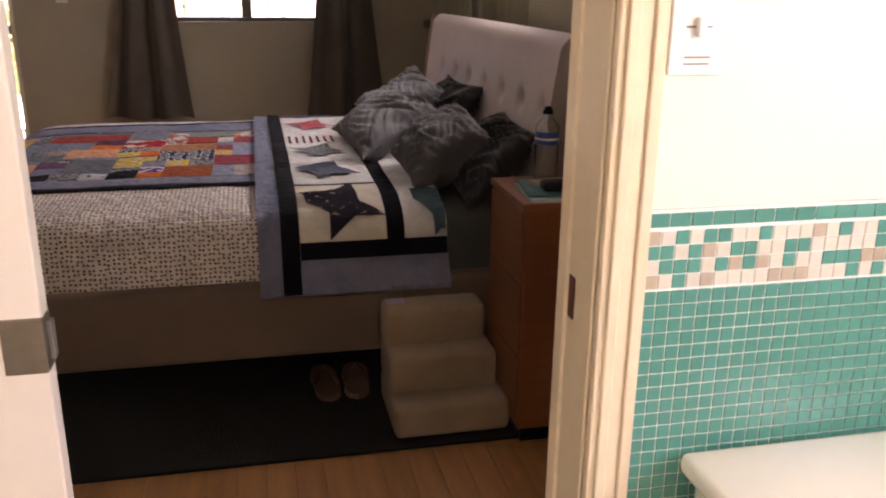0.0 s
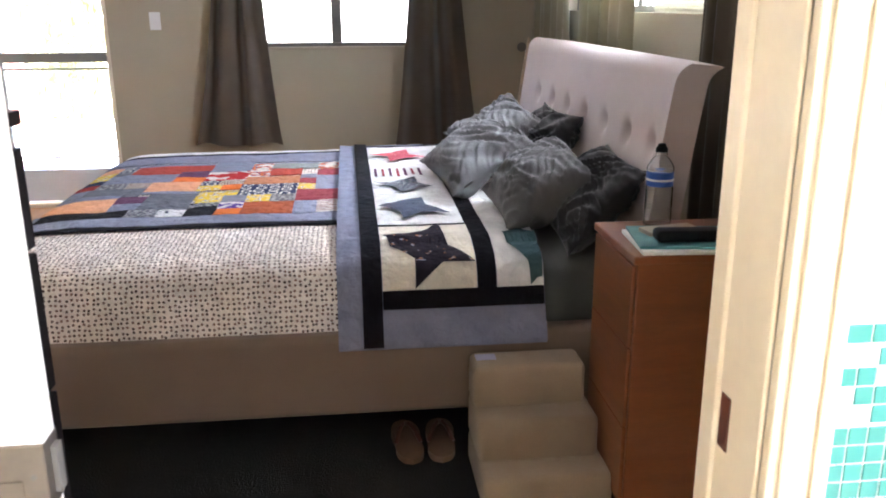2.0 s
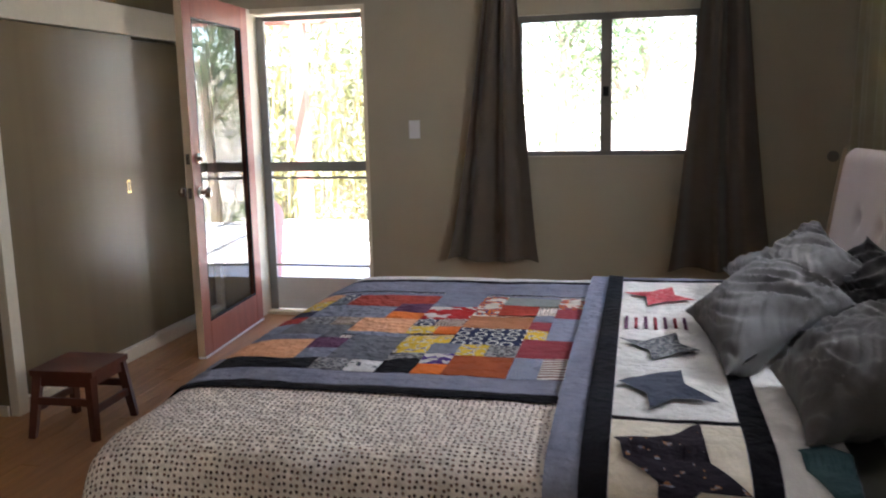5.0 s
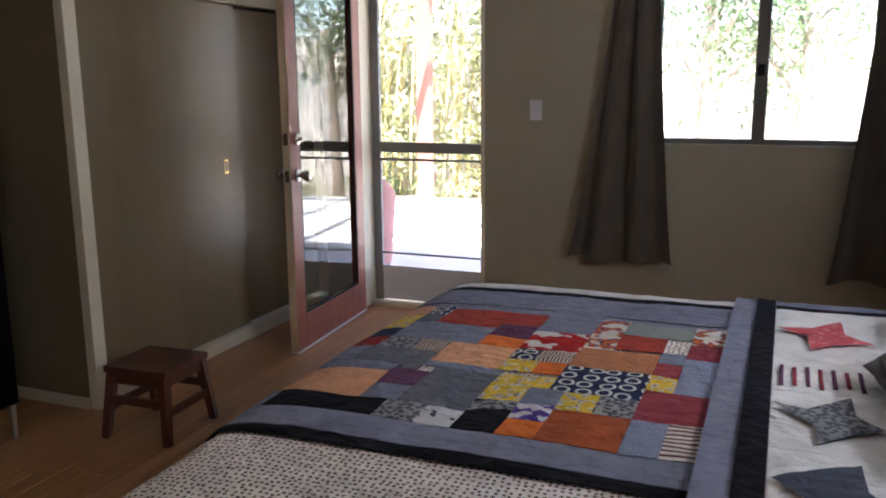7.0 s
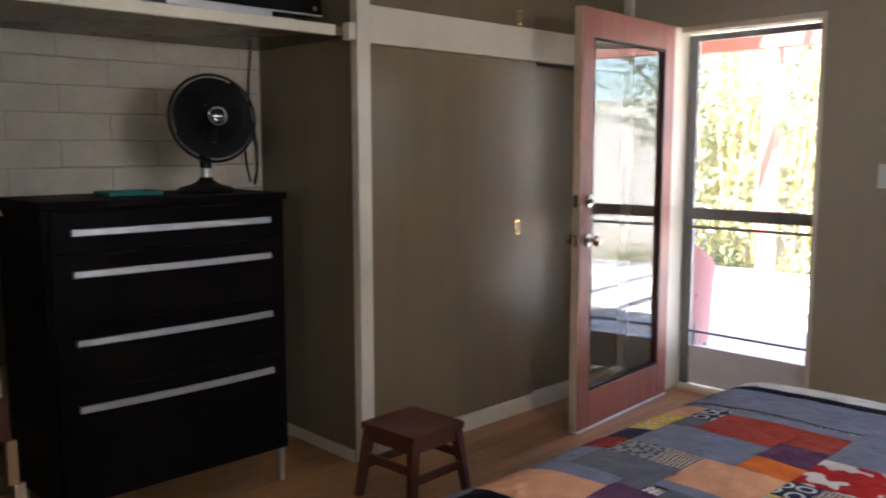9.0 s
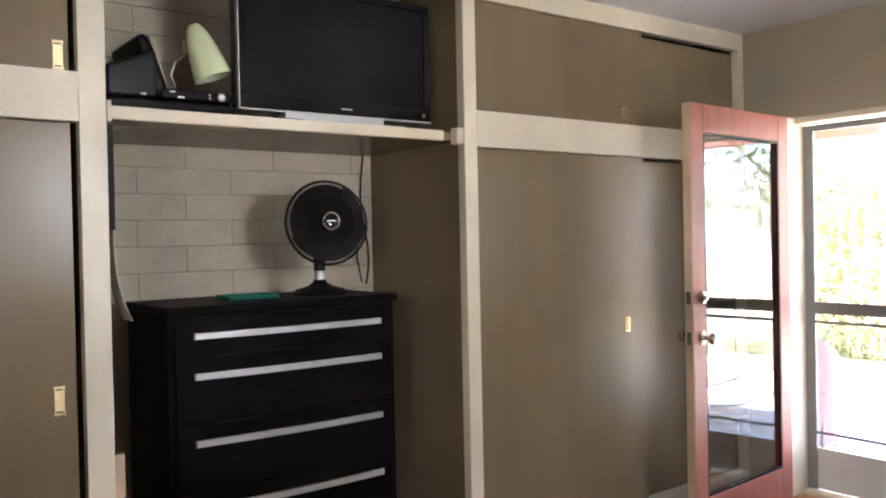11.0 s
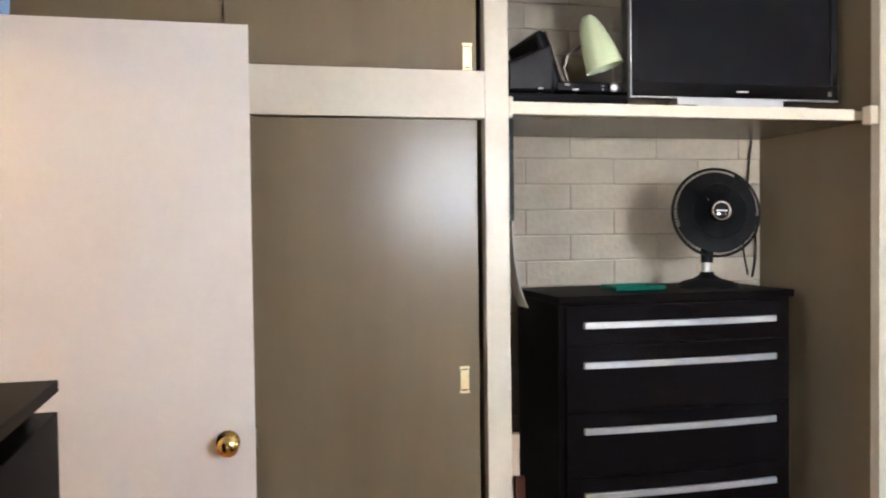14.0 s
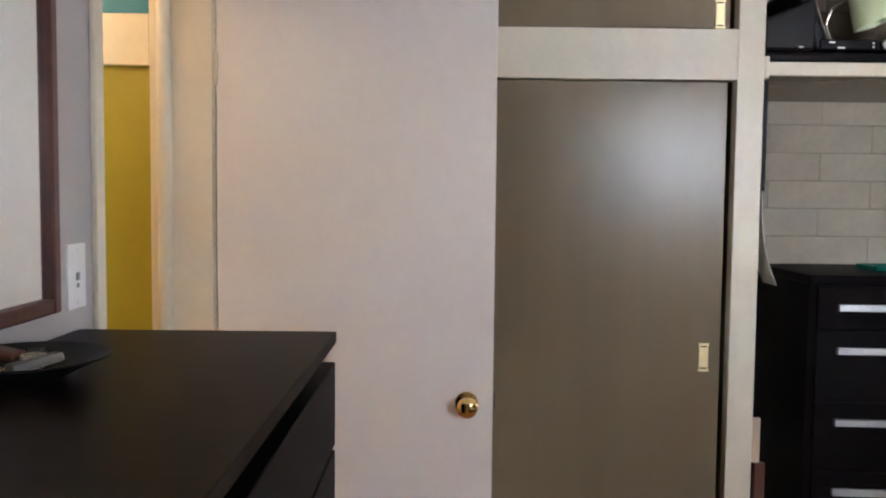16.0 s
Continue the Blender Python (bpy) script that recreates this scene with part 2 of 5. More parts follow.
M_whitetile = mat("cream_mosaic", (0.66, 0.62, 0.54), 0.2, vary=0.08, scale=30, fine=150, bump=0.02, rand=0.3)
M_tantile = mat("tan_mosaic", (0.46, 0.38, 0.29), 0.2, vary=0.1, scale=30, fine=150, bump=0.02, rand=0.3)
M_grout = mat("pale_grout", (0.80, 0.82, 0.78), 0.85, vary=0.05)
M_rubber = mat("tan_rubber", (0.16, 0.094, 0.060), 0.75, vary=0.2)
M_bottle = glass("clear_plastic", 0.08)
M_bottle.node_tree.nodes["Principled BSDF"].inputs["IOR"].default_value = 1.35
M_pull = mat("aged_nickel", (0.20, 0.165, 0.13), 0.42, 0.8, vary=0.15, scale=20)
M_label = mat("blue_label", (0.03, 0.10, 0.42), 0.4, vary=0.1)
M_yarn = mat("wood_offcut", (0.50, 0.29, 0.13), 0.5, vary=0.2, stretch=(1, 1, 0.3))

# ---- mesh helpers ----
ORIGIN = {}


def thing(name, loc, label, category, group="", kind=""):
    ob = new(name)
    ob.empty_display_size = 0.05
    ob.location = loc
    ORIGIN[ob] = Vector(loc)
    return tagged(ob, label, category, group, kind)


def part(name, bm, material, parent=None, label="", smooth=False):
    """Links a bmesh, given in world coordinates, as one mesh under a thing or a part."""
    me = bpy.data.meshes.new(name)
    org = ORIGIN.get(parent, Vector((0, 0, 0))) if parent else Vector((0, 0, 0))
    bm.transform(Matrix.Translation(-org))
    bmesh.ops.recalc_face_normals(bm, faces=bm.faces[:])
    if smooth:
        for f in bm.faces:
            f.smooth = True
        for e in bm.edges:
            if len(e.link_faces) == 2 and e.calc_face_angle(0.0) > 0.8:
                e.smooth = False
    bm.to_mesh(me)
    bm.free()
    me.materials.append(material)
    ob = new(name, me)
    ORIGIN[ob] = org
    if parent:
        ob.parent = parent
    if label:
        ob["label"] = label
    return ob


def structure(name, bm, material, label, category, smooth=False):
    return tagged(part(name, bm, material, None, smooth=smooth), label, category, "", "structure")


def add_box(bm, x0, x1, y0, y1, z0, z1, m=None, bevel=0.0, seg=2):
    r = bmesh.ops.create_cube(bm, size=1.0)
    vs = r["verts"]
    bmesh.ops.scale(bm, verts=vs, vec=(x1 - x0, y1 - y0, z1 - z0))
    bmesh.ops.translate(bm, verts=vs, vec=((x0 + x1) / 2, (y0 + y1) / 2, (z0 + z1) / 2))
    if bevel:
        es = list({e for v in vs for e in v.link_edges})
        q = bmesh.ops.bevel(bm, geom=es, offset=bevel, segments=seg, affect="EDGES", profile=0.5)
        vs = list({v for f in q["faces"] for v in f.verts} | {v for v in vs if v.is_valid})
    if m is not None:
        bmesh.ops.transform(bm, matrix=m, verts=vs)
    return vs


def box(*a, bevel=0.0, m=None, seg=2):
    bm = bmesh.new()
    add_box(bm, *a, m=m, bevel=bevel, seg=seg)
    return bm


def boxes(rows, bevel=0.0):
    bm = bmesh.new()
    for r in rows:
        add_box(bm, *r, bevel=bevel)
    return bm


def cyl(p0, p1, r0, r1=None, n=16, bm=None):
    bm = bm or bmesh.new()
    p0, p1 = Vector(p0), Vector(p1)
    d = p1 - p0
    m = Matrix.Translation((p0 + p1) / 2) @ d.to_track_quat("Z", "Y").to_matrix().to_4x4()
    bmesh.ops.create_cone(bm, cap_ends=True, segments=n, radius1=r0, radius2=r0 if r1 is None else r1, depth=d.length, matrix=m)
    return bm


def lathe(rows, m, n=28, bm=None):
    """Turns rows of (radius, height) about the z axis of m."""
    bm = bm or bmesh.new()
    rings = []
    for r, h in rows:
        rings.append([bm.verts.new(m @ Vector((r * math.cos(2 * math.pi * i / n), r * math.sin(2 * math.pi * i / n), h))) for i in range(n)])
    for a, b in zip(rings, rings[1:]):
        for i in range(n):
            bm.faces.new((a[i], a[(i + 1) % n], b[(i + 1) % n], b[i]))
    bm.faces.new(rings[0][::-1])
    bm.faces.new(rings[-1])
    return bm


def tube(points, r, n=8, bm=None):
    bm = bm or bmesh.new()
    for a, b in zip(points, points[1:]):
        cyl(a, b, r, n=n, bm=bm)
    return bm


def sheet(fn, nu, nv, back=None, uv=(0, 1, 0, 1), bm=None):
    """A grid of nu by nv cells through fn(u, v) with u, v in 0..1; back: the offset of its other side."""
    bm = bm or bmesh.new()
    lay_ = bm.loops.layers.uv.verify()
    g = [[bm.verts.new(fn(i / nu, j / nv)) for j in range(nv + 1)] for i in range(nu + 1)]
    fs = []
    for i in range(nu):
        for j in range(nv):
            f = bm.faces.new((g[i][j], g[i + 1][j], g[i + 1][j + 1], g[i][j + 1]))
            for lp, (a, b) in zip(f.loops, ((i, j), (i + 1, j), (i + 1, j + 1), (i, j + 1))):
                lp[lay_].uv = (uv[0] + (uv[1] - uv[0]) * a / nu, uv[2] + (uv[3] - uv[2]) * b / nv)
            fs.append(f)
    if back:
        q = bmesh.ops.extrude_face_region(bm, geom=fs)
        bmesh.ops.translate(bm, verts=[e for e in q["geom"] if isinstance(e, bmesh.types.BMVert)], vec=back)
    return bm

# ---- structure: shell ----
XW, XE, YN, YS, YB, ZC = -1.385, 2.68, 5.1, -0.115, -0.245, 2.59   # closet front, east wall, north wall, south wall, bath face, ceiling
OP = (-1.105, -0.278, 2.07)       # garden door opening
WN = (0.70, 1.80, 1.085, 1.95)   # north window
WE = (1.7, 4.3, 1.33, 2.05)      # east window
YNO, XEO = 5.28, 2.86           # outer faces
structure("wall_north", boxes([
    (-2.3, OP[0], YN, YNO, 0, ZC), (OP[0], OP[1], YN, YNO, OP[2], ZC), (OP[1], WN[0], YN, YNO, 0, ZC),
    (WN[0], WN[1], YN, YNO, 0, WN[2]), (WN[0], WN[1], YN, YNO, WN[3], ZC), (WN[1], XEO, YN, YNO, 0, ZC)]), M_wall,
    "taupe painted plaster wall with garden door and window", "wall")
structure("wall_east", boxes([
    (XE, XEO, YB, WE[0], 0, ZC), (XE, XEO, WE[0], WE[1], 0, WE[2]), (XE, XEO, WE[0], WE[1], WE[3], ZC), (XE, XEO, WE[1], YN, 0, ZC)]), M_wall,
    "taupe painted plaster wall behind the bed", "wall")
DH = (-1.07, -0.30, 2.06)      # hall doorway
DB = (0.86, 1.706, 2.06)        # bathroom doorway
structure("wall_south", boxes([
    (-1.95, DH[0], YB + 0.01, YS, 0, ZC), (DH[0], DH[1], YB + 0.01, YS, DH[2], ZC), (DH[1], 0.10, YB + 0.01, YS, 0, ZC),
    (0.10, DB[0], -0.135, YS, 0, ZC), (0.10, DB[0], YB + 0.01, -0.182, 0, ZC), (0.10, DB[0], -0.182, -0.135, DB[2], ZC),
    (DB[0], DB[1], YB + 0.01, YS, DB[2], ZC), (DB[1], XE, YB + 0.01, YS, 0, ZC)]), M_swall,
    "pale grey painted plaster wall with two doorways", "wall")
structure("ceiling", boxes([(-2.4, XEO, YB, YNO, ZC, ZC + 0.12)]), M_ceil, "white plaster ceiling of the bedroom", "ceiling")
structure("subfloor", boxes([(-2.4, XE, YB - 0.004, YNO - 0.02, -0.10, -0.006)]), M_under, "dark joints under the floor strips", "floor")
structure("wall_west", boxes([(-2.30, -2.16, 0, YN, 0, ZC)]), M_mortar, "painted block wall at the back of the niche", "wall")
# unseen roof, added to keep the sun off the rooms
roof = thing("house_roof", (0.2, 1.0, 2.71), "flat grey unseen roof blocking the sun", "roof", kind="structure")
part("roof_slab", boxes([(-3.2, 3.4, -3.2, 5.85, 2.72, 2.82)]), M_grey, roof)
part("eave_board", boxes([(-3.2, 3.4, 5.852, 5.89, 2.62, 2.83)], 0.005), M_post, roof)

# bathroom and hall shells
# The opening in the bathroom's east wall is made up for the added light.
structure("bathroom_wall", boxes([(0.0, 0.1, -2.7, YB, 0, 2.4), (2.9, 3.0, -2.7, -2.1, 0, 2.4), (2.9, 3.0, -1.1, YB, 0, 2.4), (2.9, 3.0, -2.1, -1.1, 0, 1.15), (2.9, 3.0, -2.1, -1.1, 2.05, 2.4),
    (0.1, 2.9, -2.7, -2.6, 0, 2.4),
    (DB[1] + 0.06, 2.9, YB - 0.004, YB + 0.008, 1.087, 2.4), (0.1, DB[0] - 0.06, YB - 0.004, YB + 0.008, 0, 2.4), (DB[0] - 0.06, DB[1] + 0.06, YB - 0.004, YB + 0.008, 2.13, 2.4)]),
    M_bath, "cream painted bathroom walls", "wall")
structure("bathroom_floor", boxes([(0.1, 2.9, -2.6, YB - 0.006, -0.08, 0.0)]), M_whitetile, "pale bathroom floor", "floor")
structure("bathroom_ceiling", boxes([(0.0, 3.0, -2.7, YB - 0.005, 2.4, 2.5)]), M_ceil, "white bathroom ceiling", "ceiling")
structure("hall_wall", boxes([(-2.6, -2.5, -2.0, YB, 0, 2.4), (-1.95, -1.30, YB - 0.1, YB + 0.005, 0, 2.4), (-1.30, -1.086, YB - 0.03, YB + 0.005, 0, 2.4), (-0.2, -0.1, -2.0, YB, 0, 2.4), (-2.5, -0.2, -2.1, -2.0, 0, 2.4)]),
    M_trim, "cream painted hall walls", "wall")
structure("hall_floor", boxes([(-2.5, -0.2, -2.0, YB - 0.006, -0.08, 0.0)]), M_floor, "brown wooden hall floor", "floor")
structure("hall_ceiling", boxes([(-2.6, -0.1, -2.1, YB - 0.005, 2.4, 2.5)]), M_ceil, "white hall ceiling", "ceiling")

# ---- doorway trim ----
trim_h = structure("hall_door_casing", boxes([
    (DH[1] - 0.012, DH[1] - 0.001, YB, YS, 0, DH[2] - 0.001), (DH[1] - 0.012, DH[1] + 0.028, YS + 0.0005, YS + 0.012, 0, DH[2] + 0.05), (DH[0] + 0.001, DH[0] + 0.012, YB, YS + 0.014, 0, DH[2] - 0.001),
    (DH[0] - 0.1, DH[0] - 0.001, YS + 0.0005, YS + 0.018, 0, DH[2] + 0.05), (DH[0], DH[1] - 0.013, YS + 0.0005, YS + 0.012, DH[2], DH[2] + 0.05)], 0.003), M_trim, "cream painted door casing with rounded bead", "trim")
part("casing_bead", cyl((DH[0] + 0.014, YB + 0.010, 0), (DH[0] + 0.014, YB + 0.010, DH[2] - 0.002), 0.02, n=24), M_trim, trim_h, smooth=True)
trim_b = structure("bathroom_door_casing", boxes([
    (DB[1] - 0.006, DB[1], YB, -0.186, 0, DB[2]), (DB[1] - 0.006, DB[1], -0.146, YS + 0.004, 0, DB[2]), (DB[1] - 0.002, DB[1], -0.186, -0.146, 0, DB[2]),
    (DB[1] - 0.002, DB[1] + 0.062, YB - 0.016, YB, 0, DB[2] + 0.06), (DB[1] + 0.008, DB[1] + 0.024, YB - 0.022, YB - 0.016, 0, DB[2] + 0.05), (DB[1] + 0.042, DB[1] + 0.056, YB - 0.021, YB - 0.016, 0, DB[2] + 0.05),
    (DB[0] - 0.06, DB[0], YB - 0.016, YB, 0, DB[2] + 0.06), (DB[0], DB[1] - 0.002, YB - 0.016, YB, DB[2], DB[2] + 0.06),
    (DB[0], DB[0] + 0.018, YB, -0.182, 0, DB[2]), (DB[0], DB[0] + 0.018, -0.135, YS + 0.004, 0, DB[2]), (DB[0] + 0.022, DB[1] - 0.022, YB, YS + 0.012, DB[2] - 0.02, DB[2])], 0.003),
    mat("cream_jamb_paint", (0.74, 0.62, 0.45), 0.35, vary=0.08, scale=4, fine=40, bump=0.04), "cream gloss painted pocket door jamb and casing", "trim")
part("strike_plate", boxes([(DB[1] - 0.0045, DB[1] - 0.0022, -0.176, -0.156, 0.91, 0.972)], 0.001), M_stool, trim_b, "dark brown strike slot")

pocket = thing("door_1", (0.62, -0.155, 0.0), "white painted sliding pocket door pulled partly out", "door", kind="structure")
part("leaf", box(0.29, 1.012, -0.176, -0.141, 0.012, 2.03, bevel=0.003), M_white, pocket)
lock = part("lock_plate", boxes([(0.962, 1.0125, -0.1785, -0.1385, 0.892, 0.966)], 0.002), M_pull, pocket, "square brushed nickel pull plate")
part("screw", cyl((1.000, -0.1795, 0.932), (1.000, -0.1786, 0.932), 0.003, n=10), M_bronze, lock)
part("finger_pull", boxes([(0.966, 0.990, -0.1800, -0.1788, 0.897, 0.928)], 0.0006), M_pull, lock)
part("edge_pull", boxes([(1.0126, 1.0190, -0.163, -0.147, 0.905, 0.955)], 0.001), M_bronze, lock)

hall_door = thing("door_2", (-1.08, -0.05, 0.0), "white flush interior door standing open against the closet", "door", kind="structure")
part("leaf", box(-1.098, -1.062, -0.092, 0.69, 0.012, 2.055, bevel=0.003), M_white, hall_door)
knob = part("knob", lathe([(0.033, 0), (0.033, 0.006), (0.012, 0.010), (0.011, 0.03), (0.022, 0.038), (0.029, 0.05), (0.029, 0.062), (0.02, 0.07), (0.004, 0.072)], pose(-1.062, 0.615, 0.885, 0, 90, 0)), M_brass, hall_door, "polished brass round knob", smooth=True)
part("latch", boxes([(-1.09, -1.07, 0.69, 0.697, 0.86, 0.915)], 0.001), M_chrome, hall_door)
for z in (0.25, 1.05, 1.82):
    part("hinge", cyl((-1.062, -0.093, z - 0.045), (-1.062, -0.093, z + 0.045), 0.006), M_trim, hall_door)

# ---- garden door, screen door ----
structure("garden_door_frame", boxes([
    (OP[0], OP[0] + 0.035, YN - 0.135, YNO, 0, OP[2]), (OP[1] - 0.025, OP[1], YN - 0.004, YNO, 0, OP[2]), (OP[0] + 0.035, OP[1] - 0.025, YN - 0.006, YNO, OP[2] - 0.03, OP[2]),
    (OP[0] + 0.035, OP[1] - 0.025, YN + 0.01, YNO, 0.0, 0.022)], 0.003), M_trim, "cream painted exterior door frame", "trim")
HX, HY, A = -1.07, 4.95, 85.8   # garden door hinge and how far it stands open
garden = thing("door_3", (HX, HY, 0.0), "red-brown glazed wooden garden door standing open", "door", kind="structure")
DM = pose(HX, HY, 0, 0, 0, -90 + (90 - A))


def gpart(name, rows, material, parent, label="", bevel=0.003):
    bm = boxes(rows, bevel)
    bm.transform(DM)
    return part(name, bm, material, parent, label)


W, T = 0.925, 0.044
gpart("stile", [(0.0, 0.105, 0, T, 0.015, 2.058)], M_red, garden)
gpart("stile", [(W - 0.105, W, 0, T, 0.015, 2.058)], M_red, garden)
gpart("top_rail", [(0.105, W - 0.105, 0, T, 1.925, 2.058)], M_red, garden)
gpart("bottom_rail", [(0.105, W - 0.105, 0, T, 0.015, 0.20)], M_red, garden)
gpart("lock_edge", [(W + 0.0002, W + 0.003, 0.001, T - 0.001, 0.016, 2.057)], M_edge, garden, "bare pale wood lock edge", 0.0005)
gpart("bottom_sweep", [(0.0, W, -0.004, T + 0.006, 0.003, 0.0145)], M_plastic, garden, "white weather strip")
gpart("pane", [(0.095, W - 0.095, 0.018, 0.024, 0.19, 1.935)], M_glass, garden, bevel=0)
gpart("glazing_bead", [(0.105, W - 0.105, T - 0.012, T - 0.002, 0.20, 0.214), (0.105, W - 0.105, T - 0.012, T - 0.002, 1.911, 1.925), (0.105, 0.119, T - 0.012, T - 0.002, 0.2145, 1.9105), (W - 0.119, W - 0.105, T - 0.012, T - 0.002, 0.2145, 1.9105)], M_matte, garden, "black glazing bead", 0.002)
for z, nm in ((0.96, "knob"), (1.15, "deadbolt")):
    for side in (1, -1):
        y0 = T if side > 0 else 0
        prof = [(0.033, 0), (0.032, 0.008), (0.013, 0.012), (0.012, 0.035), (0.026, 0.045), (0.029, 0.058), (0.02, 0.072), (0.004, 0.074)] if nm == "knob" else [(0.032, 0), (0.030, 0.014), (0.012, 0.018), (0.012, 0.034), (0.003, 0.036)]
        part(nm, lathe(prof, DM @ pose(W - 0.065, y0, z, -90 * side, 0, 0)), M_chrome, garden, "brushed nickel " + nm, smooth=True)
    gpart("latch_plate", [(W + 0.0031, W + 0.005, 0.01, T - 0.01, z - 0.03, z + 0.03)], M_chrome, garden, "nickel latch plate", 0.0004)
for z in (0.25, 1.05, 1.83):
    part("hinge", cyl((HX - 0.004, HY + 0.006, z - 0.05), (HX - 0.004, HY + 0.006, z + 0.05), 0.007), M_bronze, garden)

screen = thing("screen_door", (-0.68, 5.19, 0.022), "grey metal screen door with push bars and kick panel", "door")
sx0, sx1, sy = OP[0] + 0.037, OP[1] - 0.027, 5.175
part("frame", boxes([(sx0, sx0 + 0.055, sy, sy + 0.03, 0.024, 2.028), (sx1 - 0.018, sx1, sy, sy + 0.03, 0.024, 2.028), (sx0 + 0.055, sx1 - 0.018, sy, sy + 0.03, 1.995, 2.028)], 0.003), M_grey, screen)
part("mid_rail", boxes([(sx0 + 0.055, sx1 - 0.018, sy - 0.002, sy + 0.032, 0.995, 1.06)], 0.003), M_grey, screen)
part("push_bar", cyl((sx0 + 0.05, sy - 0.008, 0.952), (sx1 - 0.015, sy - 0.008, 0.952), 0.008), M_grey, screen)
part("push_bar", cyl((sx0 + 0.05, sy - 0.008, 0.345), (sx1 - 0.015, sy - 0.008, 0.345), 0.007), M_grey, screen)
part("kick_panel", boxes([(sx0 + 0.055, sx1 - 0.018, sy + 0.008, sy + 0.02, 0.03, 0.255)], 0.002), M_kick, screen)
part("insect_screen", boxes([(sx0 + 0.05, sx1 - 0.015, sy + 0.0215, sy + 0.0225, 0.26, 1.99)]), M_screen, screen)

# ---- windows ----
win = thing("window_1", (1.25, 5.18, 1.085), "bronze framed sliding window with two panes", "window", kind="structure")
part("window_frame", boxes([(WN[0], WN[1], 5.15, 5.21, WN[2], WN[2] + 0.03), (WN[0], WN[1], 5.15, 5.21, WN[3] - 0.04, WN[3]), (WN[0], WN[0] + 0.03, 5.15, 5.21, WN[2] + 0.03, WN[3] - 0.04), (WN[1] - 0.03, WN[1], 5.15, 5.21, WN[2] + 0.03, WN[3] - 0.04)], 0.003), M_bronze, win)
part("meeting_stile", boxes([(1.215, 1.282, 5.145, 5.205, WN[2] + 0.03, WN[3] - 0.04)], 0.004), M_bronze, win)
part("latch", boxes([(1.23, 1.265, 5.125, 5.145, 1.45, 1.51)], 0.004), M_matte, win)
part("window_sill", boxes([(WN[0] - 0.02, WN[1] + 0.02, YN - 0.012, 5.15, WN[2] - 0.012, WN[2] + 0.004)], 0.003), M_wall, win)
for a, b, y in ((WN[0] + 0.03, 1.23, 5.17), (1.265, WN[1] - 0.03, 5.185)):
    part("pane", boxes([(a, b, y, y + 0.005, WN[2] + 0.03, WN[3] - 0.04)]), M_glass, win).visible_shadow = False
win2 = thing("window_2", (2.77, 3.0, 1.33), "bronze framed window behind the headboard", "window", kind="structure")
part("window_frame", boxes([(2.73, 2.79, WE[0], WE[1], WE[2], WE[2] + 0.03), (2.73, 2.79, WE[0], WE[1], WE[3] - 0.04, WE[3]), (2.73, 2.79, WE[0], WE[0] + 0.03, WE[2] + 0.03, WE[3] - 0.04), (2.73, 2.79, WE[1] - 0.03, WE[1], WE[2] + 0.03, WE[3] - 0.04), (2.73, 2.79, 3.12, 3.18, WE[2] + 0.03, WE[3] - 0.04)], 0.003), M_bronze, win2)
part("pane", boxes([(2.755, 2.76, WE[0] + 0.03, 3.12, WE[2] + 0.03, WE[3] - 0.04)]), M_glass, win2).visible_shadow = False
part("pane", boxes([(2.755, 2.76, 3.18, WE[1] - 0.03, WE[2] + 0.03, WE[3] - 0.04)]), M_glass, win2).visible_shadow = False


def curtain(name, label, a0, a1, b0, b1, off, z0, z1, folds, material, axis="x", amp=0.045, seed=0, group="curtains"):
    """A gathered curtain from a0..a1 at the hem to b0..b1 at the top, hanging at off along the wall's normal."""
    rnd = random.Random(seed)
    ph = [rnd.uniform(0, 6.28) for _ in range(4)]

    def fn(u, v):
        k = v ** 0.8
        a = (a0 + (a1 - a0) * u) * (1 - k) + (b0 + (b1 - b0) * u) * k
        w = math.sin(u * folds * 6.283 + ph[0] + 0.5 * math.sin(v * 3)) + 0.28 * math.sin(u * folds * 10.1 + ph[1] + v * 1.3) + 0.3 * math.sin(u * 5 + ph[2] + v * 2)
        d = amp * w * (1.0 - 0.35 * v)
        z = z0 + (z1 - z0) * v + 0.012 * math.sin(u * 9 + ph[3]) * (1 - v)
        return Vector((a, off + d, z)) if axis == "x" else Vector((off + d, a, z))

    loc = fn(0.5, 0)
    ob = thing(name, loc, label, "curtain", group)
    part("cloth", sheet(fn, 90, 30, (0, 0.004, 0) if axis == "x" else (0.004, 0, 0)), material, ob, smooth=True)
    return ob


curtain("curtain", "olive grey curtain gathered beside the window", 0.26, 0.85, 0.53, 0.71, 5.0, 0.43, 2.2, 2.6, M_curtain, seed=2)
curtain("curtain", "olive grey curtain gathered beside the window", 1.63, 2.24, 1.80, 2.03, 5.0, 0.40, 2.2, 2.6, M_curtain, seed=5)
curtain("curtain", "grey-green curtain behind the headboard", 2.84, 3.76, 2.86, 3.76, 2.585, 0.25, 2.2, 5, M_curtain2, axis="y", seed=7, amp=0.03)
curtain("curtain", "grey-green curtain behind the headboard", 3.93, 4.86, 3.96, 4.82, 2.585, 0.25, 2.2, 6, M_curtain2, axis="y", seed=9, amp=0.03)
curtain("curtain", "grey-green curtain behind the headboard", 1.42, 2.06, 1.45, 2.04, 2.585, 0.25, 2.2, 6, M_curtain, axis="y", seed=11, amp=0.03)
blind = thing("window_blind", (2.70, 2.48, 1.30), "pale pleated shade drawn up over the lower window", "blind")
part("top_rail", box(2.692, 2.720, 2.04, 2.90, 1.620, 1.640, bevel=0.004), M_plastic, blind)
